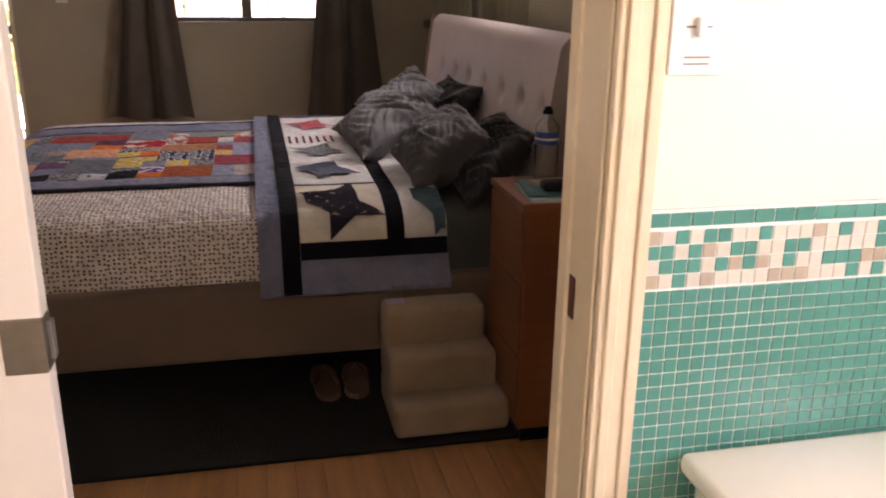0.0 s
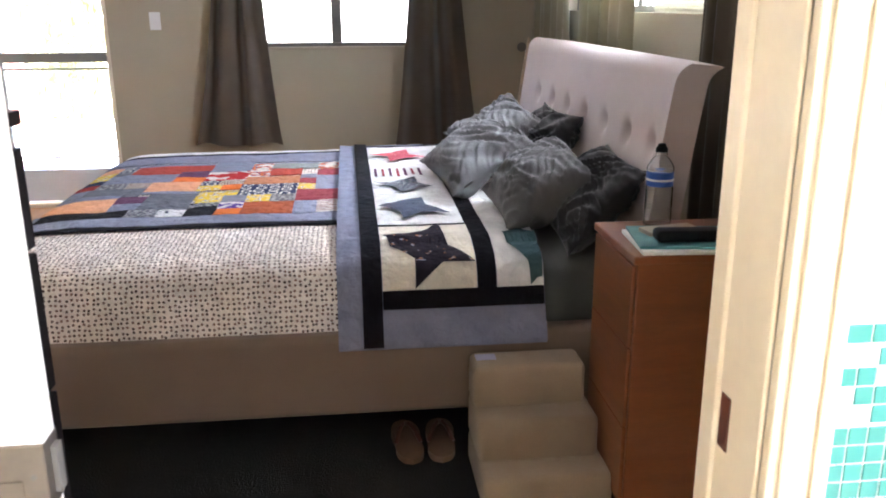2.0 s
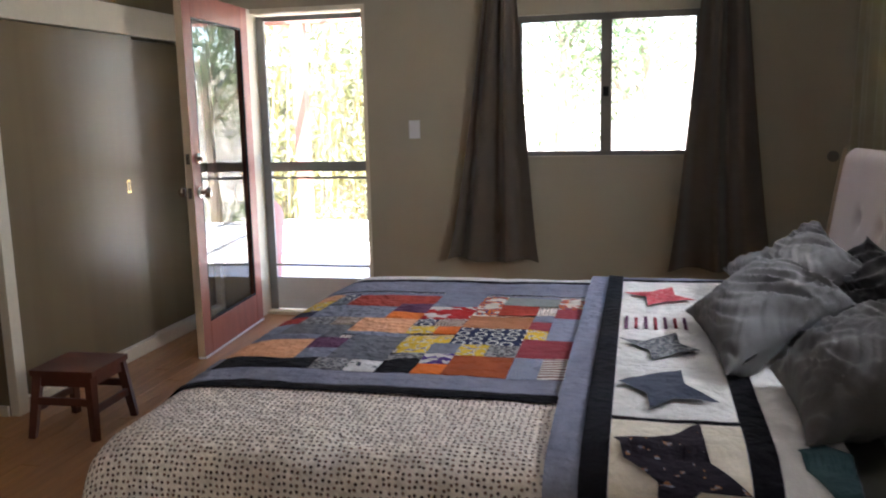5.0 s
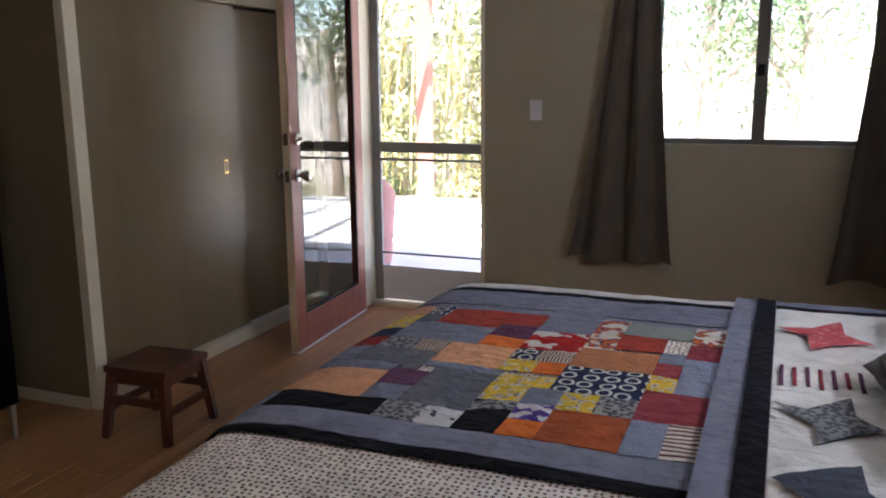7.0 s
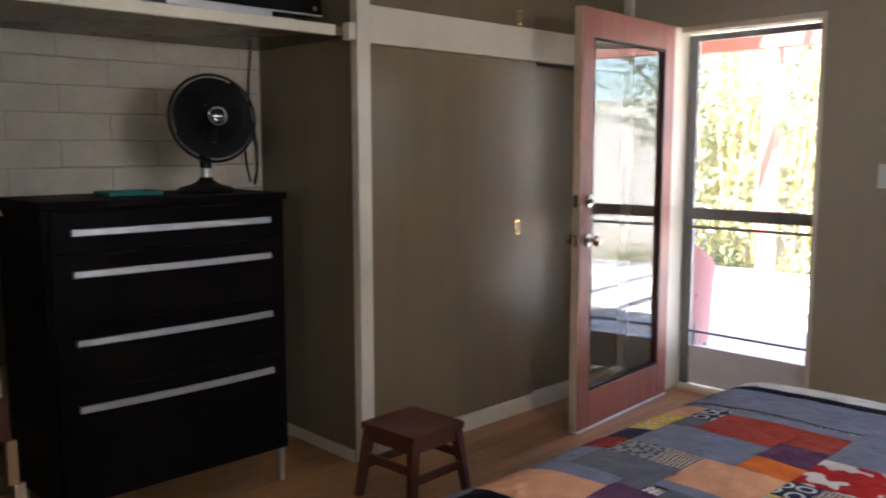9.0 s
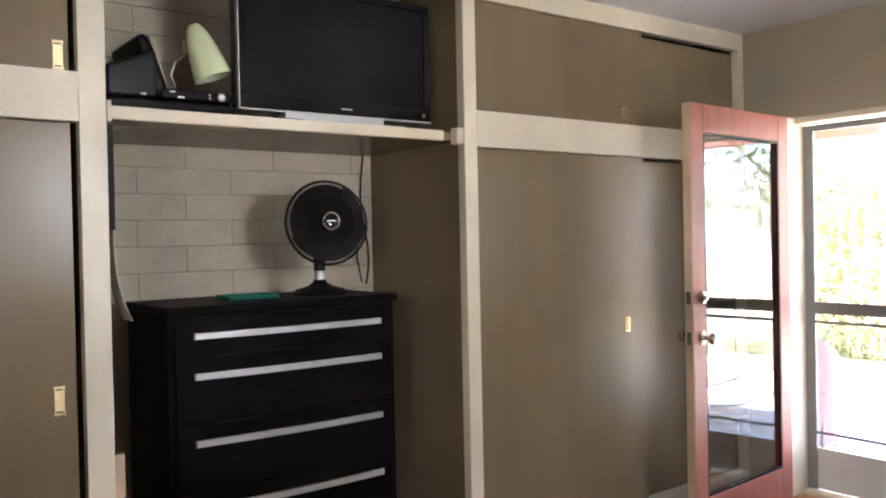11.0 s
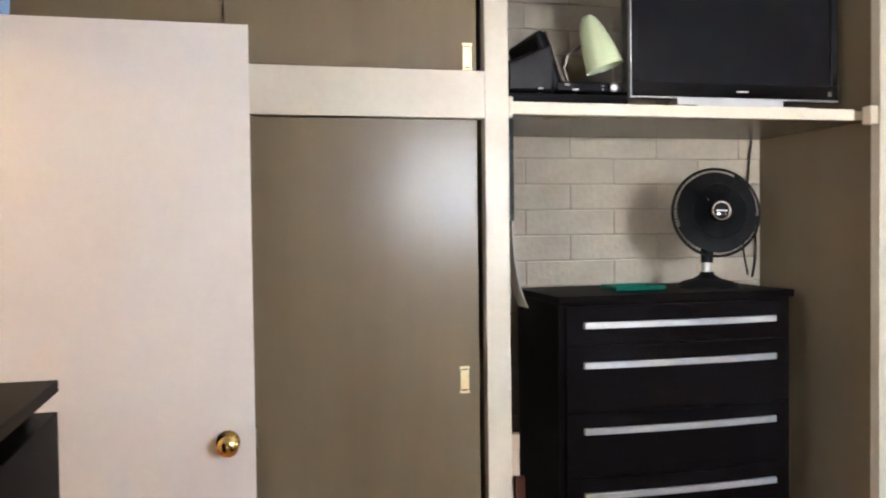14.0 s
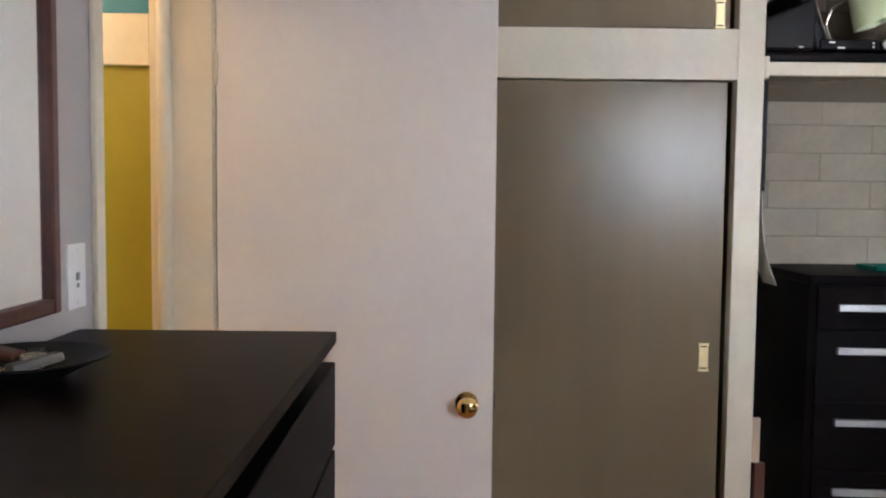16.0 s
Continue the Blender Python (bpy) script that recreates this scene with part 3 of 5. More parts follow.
part("pleated_cloth", sheet(lambda u, v: Vector((2.704 + 0.007 * (2 * abs((v * 13) % 1 - 0.5)), 2.05 + 0.84 * u, 1.315 + 0.305 * v)), 4, 26, (0.002, 0, 0)), M_blind, blind)
part("bottom_rail", box(2.698, 2.718, 2.05, 2.89, 1.298, 1.315, bevel=0.004), M_plastic, blind)
for nm, p0, p1 in (("curtain_rod", (0.2, 5.0, 2.205), (2.4, 5.0, 2.205)), ("curtain_rod", (2.585, 1.4, 2.205), (2.585, 4.95, 2.205))):
    rod = thing(nm, p0, "dark metal curtain rod on wall brackets", "curtain rod")
    part("rod", cyl(p0, p1, 0.011), M_bronze, rod)
    for f in (0.12, 0.88):
        p = Vector(p0).lerp(Vector(p1), f)
        q = Vector((p.x, YN, p.z)) if p0[1] == p1[1] else Vector((XE, p.y, p.z))
        part("bracket", cyl(p, q, 0.007), M_bronze, rod)
hold = thing("curtain_holdback", (2.53, YN, 1.08), "dark metal curtain holdback knob on the wall", "curtain hardware")
part("stem", cyl((2.53, YN, 1.08), (2.53, 5.0, 1.08), 0.008), M_bronze, hold)
part("disc", cyl((2.53, 5.0, 1.08), (2.53, 4.985, 1.08), 0.032), M_bronze, hold)

# ---- closet wall ----
structure("closet_frame", boxes([
    (XW - 0.05, XW, 1.47, 1.555, 0, ZC), (XW - 0.05, XW, 3.04, 3.11, 0, ZC), (XW - 0.05, XW, 5.055, 5.1, 0, ZC),
    (XW - 0.05, XW, 0.0, 1.47, 1.848, 2.008), (XW - 0.05, XW, 3.11, 5.055, 1.848, 2.008),
    (XW - 0.05, XW, 0.0, 1.47, 2.495, ZC), (XW - 0.05, XW, 3.11, 5.055, 2.495, ZC), (XW - 0.05, XW, 1.555, 3.04, 2.50, ZC),
    (XW - 0.05, XW + 0.012, 0.0, 1.47, 0, 0.075), (XW - 0.05, XW + 0.012, 3.11, 5.055, 0, 0.075)], 0.003), M_trim,
    "cream painted face frame of the built-in closet", "closet frame")
for y0, y1 in ((1.50, 1.552), (3.043, 3.09), (-0.11, -0.075)):
    structure("closet_side", boxes([(-2.16, XW - 0.051, y0, y1, 0, ZC)]), M_closet, "taupe painted closet side panel", "closet side")
structure("niche_baseboard", boxes([(-2.1, XW - 0.055, 3.028, 3.042, 0, 0.05)]), M_trim, "cream painted baseboard in the niche", "baseboard")


def sliding(y0, y1, z0, z1, depth, label, py=None, pz=None, size=0.03, brass=M_satinbrass):
    d = thing("closet_door", ((XW - depth), (y0 + y1) / 2, z0), label, "sliding door", "closet doors")
    part("panel", box(XW - depth - 0.019, XW - depth, y0, y1, z0, z1, bevel=0.002), M_closet, d)
    if py:
        x = XW - depth
        h = size * 1.55
        pull = part("pull", boxes([(x, x + 0.004, py - 0.017, py + 0.017, pz - h, pz - h + 0.009), (x, x + 0.004, py - 0.017, py + 0.017, pz + h - 0.009, pz + h), (x, x + 0.003, py - 0.015, py - 0.011, pz - h + 0.009, pz + h - 0.009), (x, x + 0.003, py + 0.011, py + 0.015, pz - h + 0.009, pz + h - 0.009)], 0.0008), brass, d, "brass recessed finger pull")
        part("pull_cup", boxes([(x + 0.0002, x + 0.0016, py - 0.011, py + 0.011, pz - h + 0.013, pz + h - 0.013)], 0.0006), brass if size > 0.025 else M_pull, pull)
        for e in (-1, 1):
            part("pull_slot", boxes([(x + 0.0002, x + 0.0008, py - 0.011, py + 0.011, pz + e * (h - 0.011) - 0.002, pz + e * (h - 0.011) + 0.002)]), M_matte, pull)
    return d


sliding(0.62, 1.448, 0.078, 1.845, 0.022, "taupe sliding closet door with brass pull", 1.395, 0.958)
sliding(-0.01, 0.72, 0.078, 1.845, 0.044, "taupe sliding closet door on the rear track")
sliding(0.62, 1.448, 2.012, 2.49, 0.022, "taupe upper closet door with brass pull", 1.428 - 0.012, 2.058)
sliding(-0.01, 0.72, 2.012, 2.49, 0.044, "taupe upper closet door on the rear track")
sliding(3.112, 4.23, 0.078, 1.845, 0.015, "taupe sliding closet door with brass pull", 4.085, 0.995, 0.024, M_brass)
sliding(4.05, 5.053, 0.078, 1.832, 0.044, "taupe sliding closet door on the rear track")
sliding(3.112, 4.23, 2.012, 2.492, 0.015, "taupe upper closet door with brass pull", 4.085, 2.055, 0.024, M_brass)
sliding(4.05, 5.053, 2.012, 2.478, 0.044, "taupe upper closet door on the rear track")

shelf = structure("niche_shelf", boxes([(-2.155, XW - 0.045, 1.553, 3.042, 1.872, 1.908)], 0.002), M_closet, "taupe painted shelf across the niche", "shelf")
part("shelf_lip", boxes([(XW - 0.044, XW - 0.022, 1.56, 2.945, 1.868, 1.911)], 0.003), M_trim, shelf, "cream painted front lip")
part("cleat", boxes([(XW - 0.048, XW - 0.002, 3.0, 3.035, 1.855, 1.925)], 0.003), M_trim, shelf, "cream painted end cleat")
part("cleat", boxes([(XW - 0.03, XW - 0.002, 1.5565, 1.572, 1.855, 1.925)], 0.003), M_trim, shelf, "cream painted end cleat")

# ---- bed ----


def profile(points, at, flat):
    """Tables of arc length against the two coordinates of a smooth section; the length equals the first coordinate where it is `at`."""
    p = np.array(points, float)
    for _ in range(3):   # corner cutting
        q = np.empty((2 * len(p) - 2, 2))
        q[0::2], q[1::2] = 0.75 * p[:-1] + 0.25 * p[1:], 0.25 * p[:-1] + 0.75 * p[1:]
        p = np.vstack([p[:1], q, p[-1:]])
    s = np.concatenate([[0], np.cumsum(np.hypot(*np.diff(p, axis=0).T))])
    s += at - np.interp(at, p[:, 0], s) if flat else 0
    return s, p[:, 0], p[:, 1]


NEAR = profile([(1.425, 0.385), (1.43, 0.45), (1.44, 0.565), (1.475, 0.637), (1.62, 0.65), (2.3, 0.659), (3.1, 0.652), (3.40, 0.645), (3.445, 0.635), (3.472, 0.59), (3.478, 0.40)], 2.2, True)
STAR = profile([(1.368, 0.395), (1.373, 0.436), (1.40, 0.455), (1.426, 0.54), (1.455, 0.63), (1.57, 0.664), (2.3, 0.672), (3.1, 0.665), (3.41, 0.658), (3.46, 0.647), (3.487, 0.60), (3.492, 0.41)], 2.2, True)
FOOT = profile([(0.15, 0.40), (0.155, 0.50), (0.165, 0.615), (0.23, 0.65), (0.45, 0.659), (2.4, 0.659)], 0.7, True)


def quilt_at(s, t, table=NEAR, lift=0.0):
    """The point of the bed's cover s along its length and t across it, puffed a little between the seams."""
    y, z = float(np.interp(t, table[0], table[1])), float(np.interp(t, table[0], table[2]))
    x, zx = float(np.interp(s, FOOT[0], FOOT[1])), float(np.interp(s, FOOT[0], FOOT[2]))
    z = max(z + min(0.0, zx - 0.659), 0.385)
    puff = 0.006 * noise.noise(Vector((s * 5, t * 5, 1.0))) + 0.003 * noise.noise(Vector((s * 22, t * 22, 3.0)))
    dy, dz = 0.0, 1.0
    if t < 1.55:
        dy, dz = -0.9, 0.35
    dx = -0.9 if s < 0.2 else 0.0
    return Vector((x + dx * (lift + puff), y + dy * (lift + puff), z + dz * (lift + puff)))


bed = thing("bed", (1.0, 2.37, 0.0), "upholstered king bed frame with curved tufted headboard", "bed")
RY0, RY1, RX0 = 1.38, 3.52, 0.065
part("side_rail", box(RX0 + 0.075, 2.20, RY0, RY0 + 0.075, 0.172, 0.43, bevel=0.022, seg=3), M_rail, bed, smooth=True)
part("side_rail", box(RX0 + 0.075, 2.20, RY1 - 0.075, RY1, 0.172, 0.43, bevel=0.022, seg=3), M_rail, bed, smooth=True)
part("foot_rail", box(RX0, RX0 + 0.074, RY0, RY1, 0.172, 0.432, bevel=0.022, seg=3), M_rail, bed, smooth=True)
part("slat_base", boxes([(RX0 + 0.08, 2.2, RY0 + 0.078, RY1 - 0.078, 0.19, 0.28)]), M_matte, bed)
for x in (0.18, 2.08):
    for y in (RY0 + 0.5, RY1 - 0.5):
        part("leg", cyl((x, y, 0.012), (x, y, 0.19), 0.022, 0.03), M_matte, bed)


HY0, HY1 = 1.46, 3.53


def head_x(z):
    k = (z - 0.2) / 1.02
    return 2.20 + 0.045 * k + 0.062 * k * k


def head_front(u, v):
    z = 0.2 + 1.02 * v
    y = HY0 + (HY1 - HY0) * u
    wing = 0.05 * (abs(2 * u - 1) ** 6)
    dim = 0.0
    for i in range(7):
        yb = 1.60 + i * 0.275
        d2 = ((y - yb) ** 2 + (z - 0.945) ** 2) / 0.0010
        dim += 0.034 * math.exp(-d2)
    roll = 0.05 * max(0.0, (v - 0.93) / 0.07) ** 2
    return Vector((head_x(z) + dim - wing * 0.6 + roll * 0.7, y, z - roll * 0.35))


bm = sheet(head_front, 150, 60, (0.10, 0, -0.012))
headboard = part("headboard", bm, M_head, bed, "pinkish beige tufted fabric headboard", smooth=True)
for i in range(7):
    yb, zb = 1.60 + i * 0.275, 0.945
    # Buttons in darker tan, which also puts the dimples' shade into their colour.
    part("button", lathe([(0.017, 0), (0.015, 0.006), (0.004, 0.010)], pose(head_x(zb) + 0.032, yb, zb, 0, -90, 0), 12), M_piping, headboard)
part("piping", tube([(head_x(0.2 + 0.1 * i) - 0.034, HY1 - 0.002, 0.2 + 0.1 * i) for i in range(11)], 0.007), M_piping, headboard, "tan corded piping")

mattress = thing("mattress", (1.05, 2.37, 0.30), "thick mattress in a dark green-grey sheet", "mattress")


def mat_at(u, v):
    a = NEAR[0][0] + 0.02 + (NEAR[0][-1] - NEAR[0][0] - 0.04) * v
    p = quilt_at(FOOT[0][0] + (2.19 - FOOT[0][0]) * u, a)
    fold = 0.014 * math.sin(u * 74 + 2.2 * noise.noise(Vector((u * 6, v * 9, 4.0)))) * max(0.0, 1 - v / 0.12)
    return Vector((p.x + (0.02 if u < 0.1 else 0), 2.42 + (p.y - 2.42) * 0.985 - fold, p.z - 0.028 + 0.4 * fold))


part("sheet", sheet(mat_at, 150, 60), M_sheet, mattress, smooth=True)
part("core", box(0.22, 2.17, 1.50, 3.40, 0.29, 0.55, bevel=0.04, seg=3), M_white, mattress, "white quilted mattress core", smooth=True)

# patchwork quilt
FABRIC = {}


def cloth(name, color, **k):
    FABRIC[name] = mat("cotton_" + name, color, 0.95, vary=0.16, scale=14, fine=220, bump=0.25, spec=0.2, **k)
    n, l = FABRIC[name].node_tree.nodes, FABRIC[name].node_tree.links
    tc, ns, bp = n.new("ShaderNodeTexCoord"), n.new("ShaderNodeTexNoise"), n.new("ShaderNodeBump")
    ns.inputs["Scale"].default_value, ns.inputs["Detail"].default_value = 26, 2
    bp.inputs["Strength"].default_value, bp.inputs["Distance"].default_value = 0.8, 0.02
    l.new(tc.outputs["UV"], ns.inputs["Vector"])
    l.new(ns.outputs["Fac"], bp.inputs["Height"])
    l.new(bp.outputs["Normal"], n["Bump"].inputs["Normal"])
    return FABRIC[name]


for nm, c in (("black", (0.008, 0.0075, 0.012)), ("dusk", (0.225, 0.235, 0.315)), ("slate", (0.14, 0.145, 0.175)), ("bluegrey", (0.21, 0.23, 0.31)), ("peach", (0.72, 0.36, 0.20)), ("rust", (0.36, 0.085, 0.03)),
              ("maroon", (0.30, 0.05, 0.065)), ("brick", (0.38, 0.055, 0.035)), ("orange", (0.72, 0.17, 0.03)), ("plum", (0.13, 0.05, 0.11)), ("green", (0.26, 0.29, 0.27)), ("navy", (0.025, 0.03, 0.07)), ("white", (0.76, 0.75, 0.73)), ("cream", (0.74, 0.68, 0.57))):
    cloth(nm, c)
spots(cloth("dotted", (0.81, 0.74, 0.68)), (0.075, 0.05, 0.05), 66, 0.27, "dots", second=(0.26, 0.16, 0.13))
spots(cloth("greyprint", (0.30, 0.30, 0.31)), (0.10, 0.10, 0.12), 60, 0.4, "random")
spots(cloth("whitefloral", (0.58, 0.57, 0.58)), (0.10, 0.09, 0.16), 30, 0.40, "flowers", second=(0.05, 0.12, 0.05))
spots(cloth("yellow", (0.70, 0.48, 0.05)), (0.66, 0.60, 0.42), 45, 0.45, "flowers", second=(0.15, 0.13, 0.30))
spots(cloth("purplefloral", (0.58, 0.56, 0.60)), (0.09, 0.05, 0.28), 30, 0.48, "flowers")
spots(cloth("rings", (0.022, 0.032, 0.085)), (0.62, 0.62, 0.60), 19, 0.075, "rings")
spots(cloth("zigzag", (0.66, 0.62, 0.56)), (0.16, 0.05, 0.05), 14, 0.4, "stripes", turn=90)
spots(cloth("stripe", (0.55, 0.48, 0.40)), (0.13, 0.06, 0.05), 30, 0.4, "stripes")
spots(cloth("tanstripe", (0.55, 0.24, 0.11)), (0.30, 0.11, 0.05), 14, 0.35, "stripes", (3.0, 0.4, 1))
spots(cloth("poppies", (0.45, 0.02, 0.02)), (0.66, 0.62, 0.58), 16, 0.47, "flowers")
spots(cloth("orangewhite", (0.66, 0.62, 0.56)), (0.66, 0.16, 0.03), 20, 0.5, "flowers", second=(0.05, 0.06, 0.18))
spots(cloth("bluestripe", (0.19, 0.22, 0.34)), (0.42, 0.44, 0.50), 20, 0.2, "stripes", (3.0, 0.3, 1))
spots(cloth("darkred", (0.28, 0.025, 0.025)), (0.42, 0.16, 0.07), 40, 0.36, "flowers")
spots(cloth("stardark", (0.030, 0.024, 0.036)), (0.42, 0.20, 0.10), 40, 0.34, "flowers", second=(0.32, 0.33, 0.42))
spots(cloth("stargrey", (0.27, 0.28, 0.29)), (0.10, 0.11, 0.13), 60, 0.4, "random")
spots(cloth("starpink", (0.56, 0.10, 0.12)), (0.62, 0.24, 0.24), 45, 0.4, "flowers")
cloth("starblue", (0.085, 0.098, 0.135))
cloth("starteal", (0.055, 0.105, 0.115))

S0, T0, T1 = float(FOOT[0][0]), float(NEAR[0][0]), float(NEAR[0][-1])
quilt = thing("patchwork_quilt", (0.65, 2.37, 0.68), "patchwork quilt with dotted backing border spread over the bed", "quilt")


def cover(s0, s1, t0, t1, table, lift, nu, nv):
    return sheet(lambda u, v: quilt_at(s0 + (s1 - s0) * u, t0 + (t1 - t0) * v, table, lift), nu, nv, (0, 0.006, -0.008), (s0, s1, t0, t1))


part("backing", cover(S0, 1.42, T0, T1, NEAR, 0.0, 70, 90), FABRIC["dotted"], quilt, "cream cloth printed with small dark dots", smooth=True)


def piece(name, s0, s1, t0, t1, fabric, parent, table=NEAR, lift=0.007):
    nu, nv = max(3, int((s1 - s0) / 0.035)), max(3, int((t1 - t0) / 0.035))
    g = 0.0004

    def fn(u, v):
        e = min(u, 1 - u, v, 1 - v)
        return quilt_at(s0 + g + (s1 - s0 - 2 * g) * u, t0 + g + (t1 - t0 - 2 * g) * v, table, lift + (0.0 if e < 1e-6 else 0.002))
    return part(name, sheet(fn, nu, nv, (0, 0.002, -0.003), (s0, s1, t0, t1)), FABRIC[fabric], parent, smooth=True)


QX1 = 1.30
SB = 1.30
piece("binding", 0.16, SB, 1.832, 1.882, "black", quilt)
piece("binding", 0.20, SB, 3.285, 3.335, "black", quilt)
piece("binding_hem", 0.20, SB, 3.337, 3.43, "white", quilt)
piece("border", 0.16, SB, 1.884, 2.0, "dusk", quilt)
piece("border", 0.18, SB, 3.048, 3.283, "dusk", quilt)
piece("border_seam", 0.18, SB, 2.90, 3.047, "dusk", quilt, lift=0.0035)


def row(t0, t1, *cells):
    for fab, a, b in cells:
        piece("patch", 1.1 + (a - 1.1) * 1.06, 1.1 + (b - 1.1) * 1.06, 3.0 + (t0 - 2.897) * 1.05, 3.0 + (t1 - 2.897) * 1.05, fab, quilt)


row(1.947, 2.045, ("black", 0.26, 0.55), ("greyprint", 0.55, 0.65), ("whitefloral", 0.65, 0.74), ("orange", 0.84, 0.925), ("dusk", 0.217, 0.26))
row(1.947, 2.125, ("black", 0.74, 0.84), ("rust", 0.925, 1.10), ("bluestripe", 1.10, 1.18), ("zigzag", 1.18, QX1))
row(2.045, 2.22, ("peach", 0.217, 0.47))
row(2.045, 2.14, ("bluegrey", 0.47, 0.57), ("purplefloral", 0.84, 0.925), ("greyprint", 0.74, 0.84))
row(2.045, 2.30, ("slate", 0.57, 0.74))
row(2.14, 2.25, ("plum", 0.47, 0.57))
row(2.22, 2.28, ("bluegrey", 0.217, 0.47))
row(2.125, 2.235, ("yellow", 0.925, 1.01), ("greyprint", 1.01, 1.10), ("bluegrey", 0.84, 0.925))
row(2.125, 2.31, ("maroon", 1.10, QX1), ("yellow", 0.74, 0.84))
row(2.235, 2.42, ("rings", 0.885, 1.10))
row(2.235, 2.32, ("yellow", 0.84, 0.885))
row(2.25, 2.42, ("slate", 0.47, 0.53))
row(2.28, 2.42, ("slate", 0.32, 0.47), ("bluegrey", 0.217, 0.32))
row(2.30, 2.34, ("bluegrey", 0.53, 0.74))
row(2.31, 2.42, ("yellow", 1.10, 1.165))
row(2.31, 2.585, ("bluestripe", 1.165, QX1))
row(2.34, 2.52, ("peach", 0.53, 0.72))
row(2.34, 2.43, ("yellow", 0.72, 0.81), ("orange", 0.81, 0.885))
row(2.42, 2.52, ("darkred", 0.217, 0.33), ("greyprint", 0.33, 0.44), ("stripe", 0.44, 0.53), ("maroon", 1.10, 1.165))
row(2.43, 2.53, ("rings", 0.72, 0.79), ("stripe", 0.79, 0.885))
row(2.42, 2.60, ("tanstripe", 0.885, 1.10))
row(2.52, 2.62, ("navy", 0.217, 0.33), ("orange", 0.60, 0.72), ("bluegrey", 1.10, 1.165))
row(2.53, 2.71, ("poppies", 0.72, 0.885))
row(2.52, 2.70, ("bluegrey", 0.33, 0.60))
row(2.585, 2.72, ("maroon", 1.165, QX1))
row(2.62, 2.79, ("yellow", 0.217, 0.33))
row(2.62, 2.75, ("plum", 0.60, 0.72), ("brick", 0.97, 1.10))
row(2.60, 2.72, ("orangewhite", 0.885, 0.97))
row(2.70, 2.79, ("slate", 0.33, 0.40))
row(2.71, 2.943, ("bluegrey", 0.72, 0.885))
row(2.72, 2.90, ("orangewhite", 0.885, 0.97), ("orangewhite", 1.165, QX1))
row(2.70, 2.88, ("brick", 0.40, 0.60))
row(2.75, 2.88, ("brick", 0.60, 0.72), ("green", 0.97, 1.165))
row(2.79, 2.90, ("peach", 0.217, 0.33), ("rings", 0.33, 0.40))

# folded star quilt across the head end
star_quilt = thing("star_quilt", (1.55, 2.37, 0.66), "folded white quilt with appliqued stars and black sashing", "quilt")
Q0, Q1, U0, U1 = 1.262, 1.885, float(STAR[0][0]), float(STAR[0][-1])
part("backing", cover(Q0, Q1, U0, U1, STAR, 0.010, 30, 90), FABRIC["dusk"], star_quilt, "grey-blue cotton border and backing", smooth=True)
L = 0.018
piece("sashing", 1.335, 1.395, U0 + 0.002, 3.4, "black", star_quilt, STAR, L)
TB = 1.321
piece("sashing", 1.396, 1.882, TB, TB + 0.055, "black", star_quilt, STAR, L)
piece("sashing", 1.396, 1.68, 1.692, 1.712, "black", star_quilt, STAR, L)
piece("sashing", 1.68, 1.738, TB + 0.056, 2.4, "black", star_quilt, STAR, L)
piece("sashing", 1.396, 1.882, 3.26, 3.31, "black", star_quilt, STAR, L)
for a, b, c, d in ((1.396, 1.679, TB + 0.056, 1.691), (1.739, 1.882, TB + 0.056, 2.4), (1.396, 1.679, 1.713, 2.08), (1.396, 1.679, 2.081, 2.45), (1.396, 1.679, 2.451, 2.70), (1.396, 1.882, 2.701, 3.259)):
    piece("block", a, b, c, d, "cream" if d < 1.7 else "white", star_quilt, STAR, L)


def star(points, fabric):
    """A wonky pieced star with uneven points, given along and across the quilt."""
    bm = bmesh.new()
    n = 12
    cs, ct = sum(p[0] for p in points[1::2]) * 2 / len(points), sum(p[1] for p in points[1::2]) * 2 / len(points)
    for a, b in zip(points, points[1:] + points[:1]):
        grid = {}
        for j in range(n + 1):
            for k in range(n + 1 - j):
                w0, w1, w2 = 1 - (j + k) / n, j / n, k / n
                grid[j, k] = bm.verts.new(quilt_at(cs * w0 + a[0] * w1 + b[0] * w2, ct * w0 + a[1] * w1 + b[1] * w2, STAR, L + 0.012))
        for j in range(n):
            for k in range(n - j):
                bm.faces.new((grid[j, k], grid[j + 1, k], grid[j, k + 1]))
                if j + k < n - 1:
                    bm.faces.new((grid[j + 1, k], grid[j + 1, k + 1], grid[j, k + 1]))
    uvl = bm.loops.layers.uv.verify()
    for f in bm.faces:
        for lp in f.loops:
            lp[uvl].uv = (lp.vert.co.x, lp.vert.co.y + lp.vert.co.z)
    bmesh.ops.remove_doubles(bm, verts=bm.verts[:], dist=0.0005)
    return part("star", bm, FABRIC[fabric], star_quilt)


star([(1.402, 1.567), (1.524, 1.591), (1.589, 1.672), (1.595, 1.551), (1.678, 1.456), (1.58, 1.459), (1.493, 1.378), (1.496, 1.474)], "stardark")
star([(1.404, 1.930), (1.480, 1.985), (1.566, 2.030), (1.570, 1.915), (1.645, 1.800), (1.542, 1.815), (1.483, 1.742), (1.476, 1.845)], "starblue")
star([(1.398, 2.323), (1.473, 2.305), (1.570, 2.410), (1.574, 2.302), (1.630, 2.231), (1.556, 2.176), (1.492, 2.105), (1.486, 2.209)], "stargrey")
star([(1.400, 2.988), (1.494, 2.998), (1.584, 3.113), (1.587, 2.957), (1.659, 2.878), (1.561, 2.841), (1.489, 2.763), (1.483, 2.917)], "starpink")
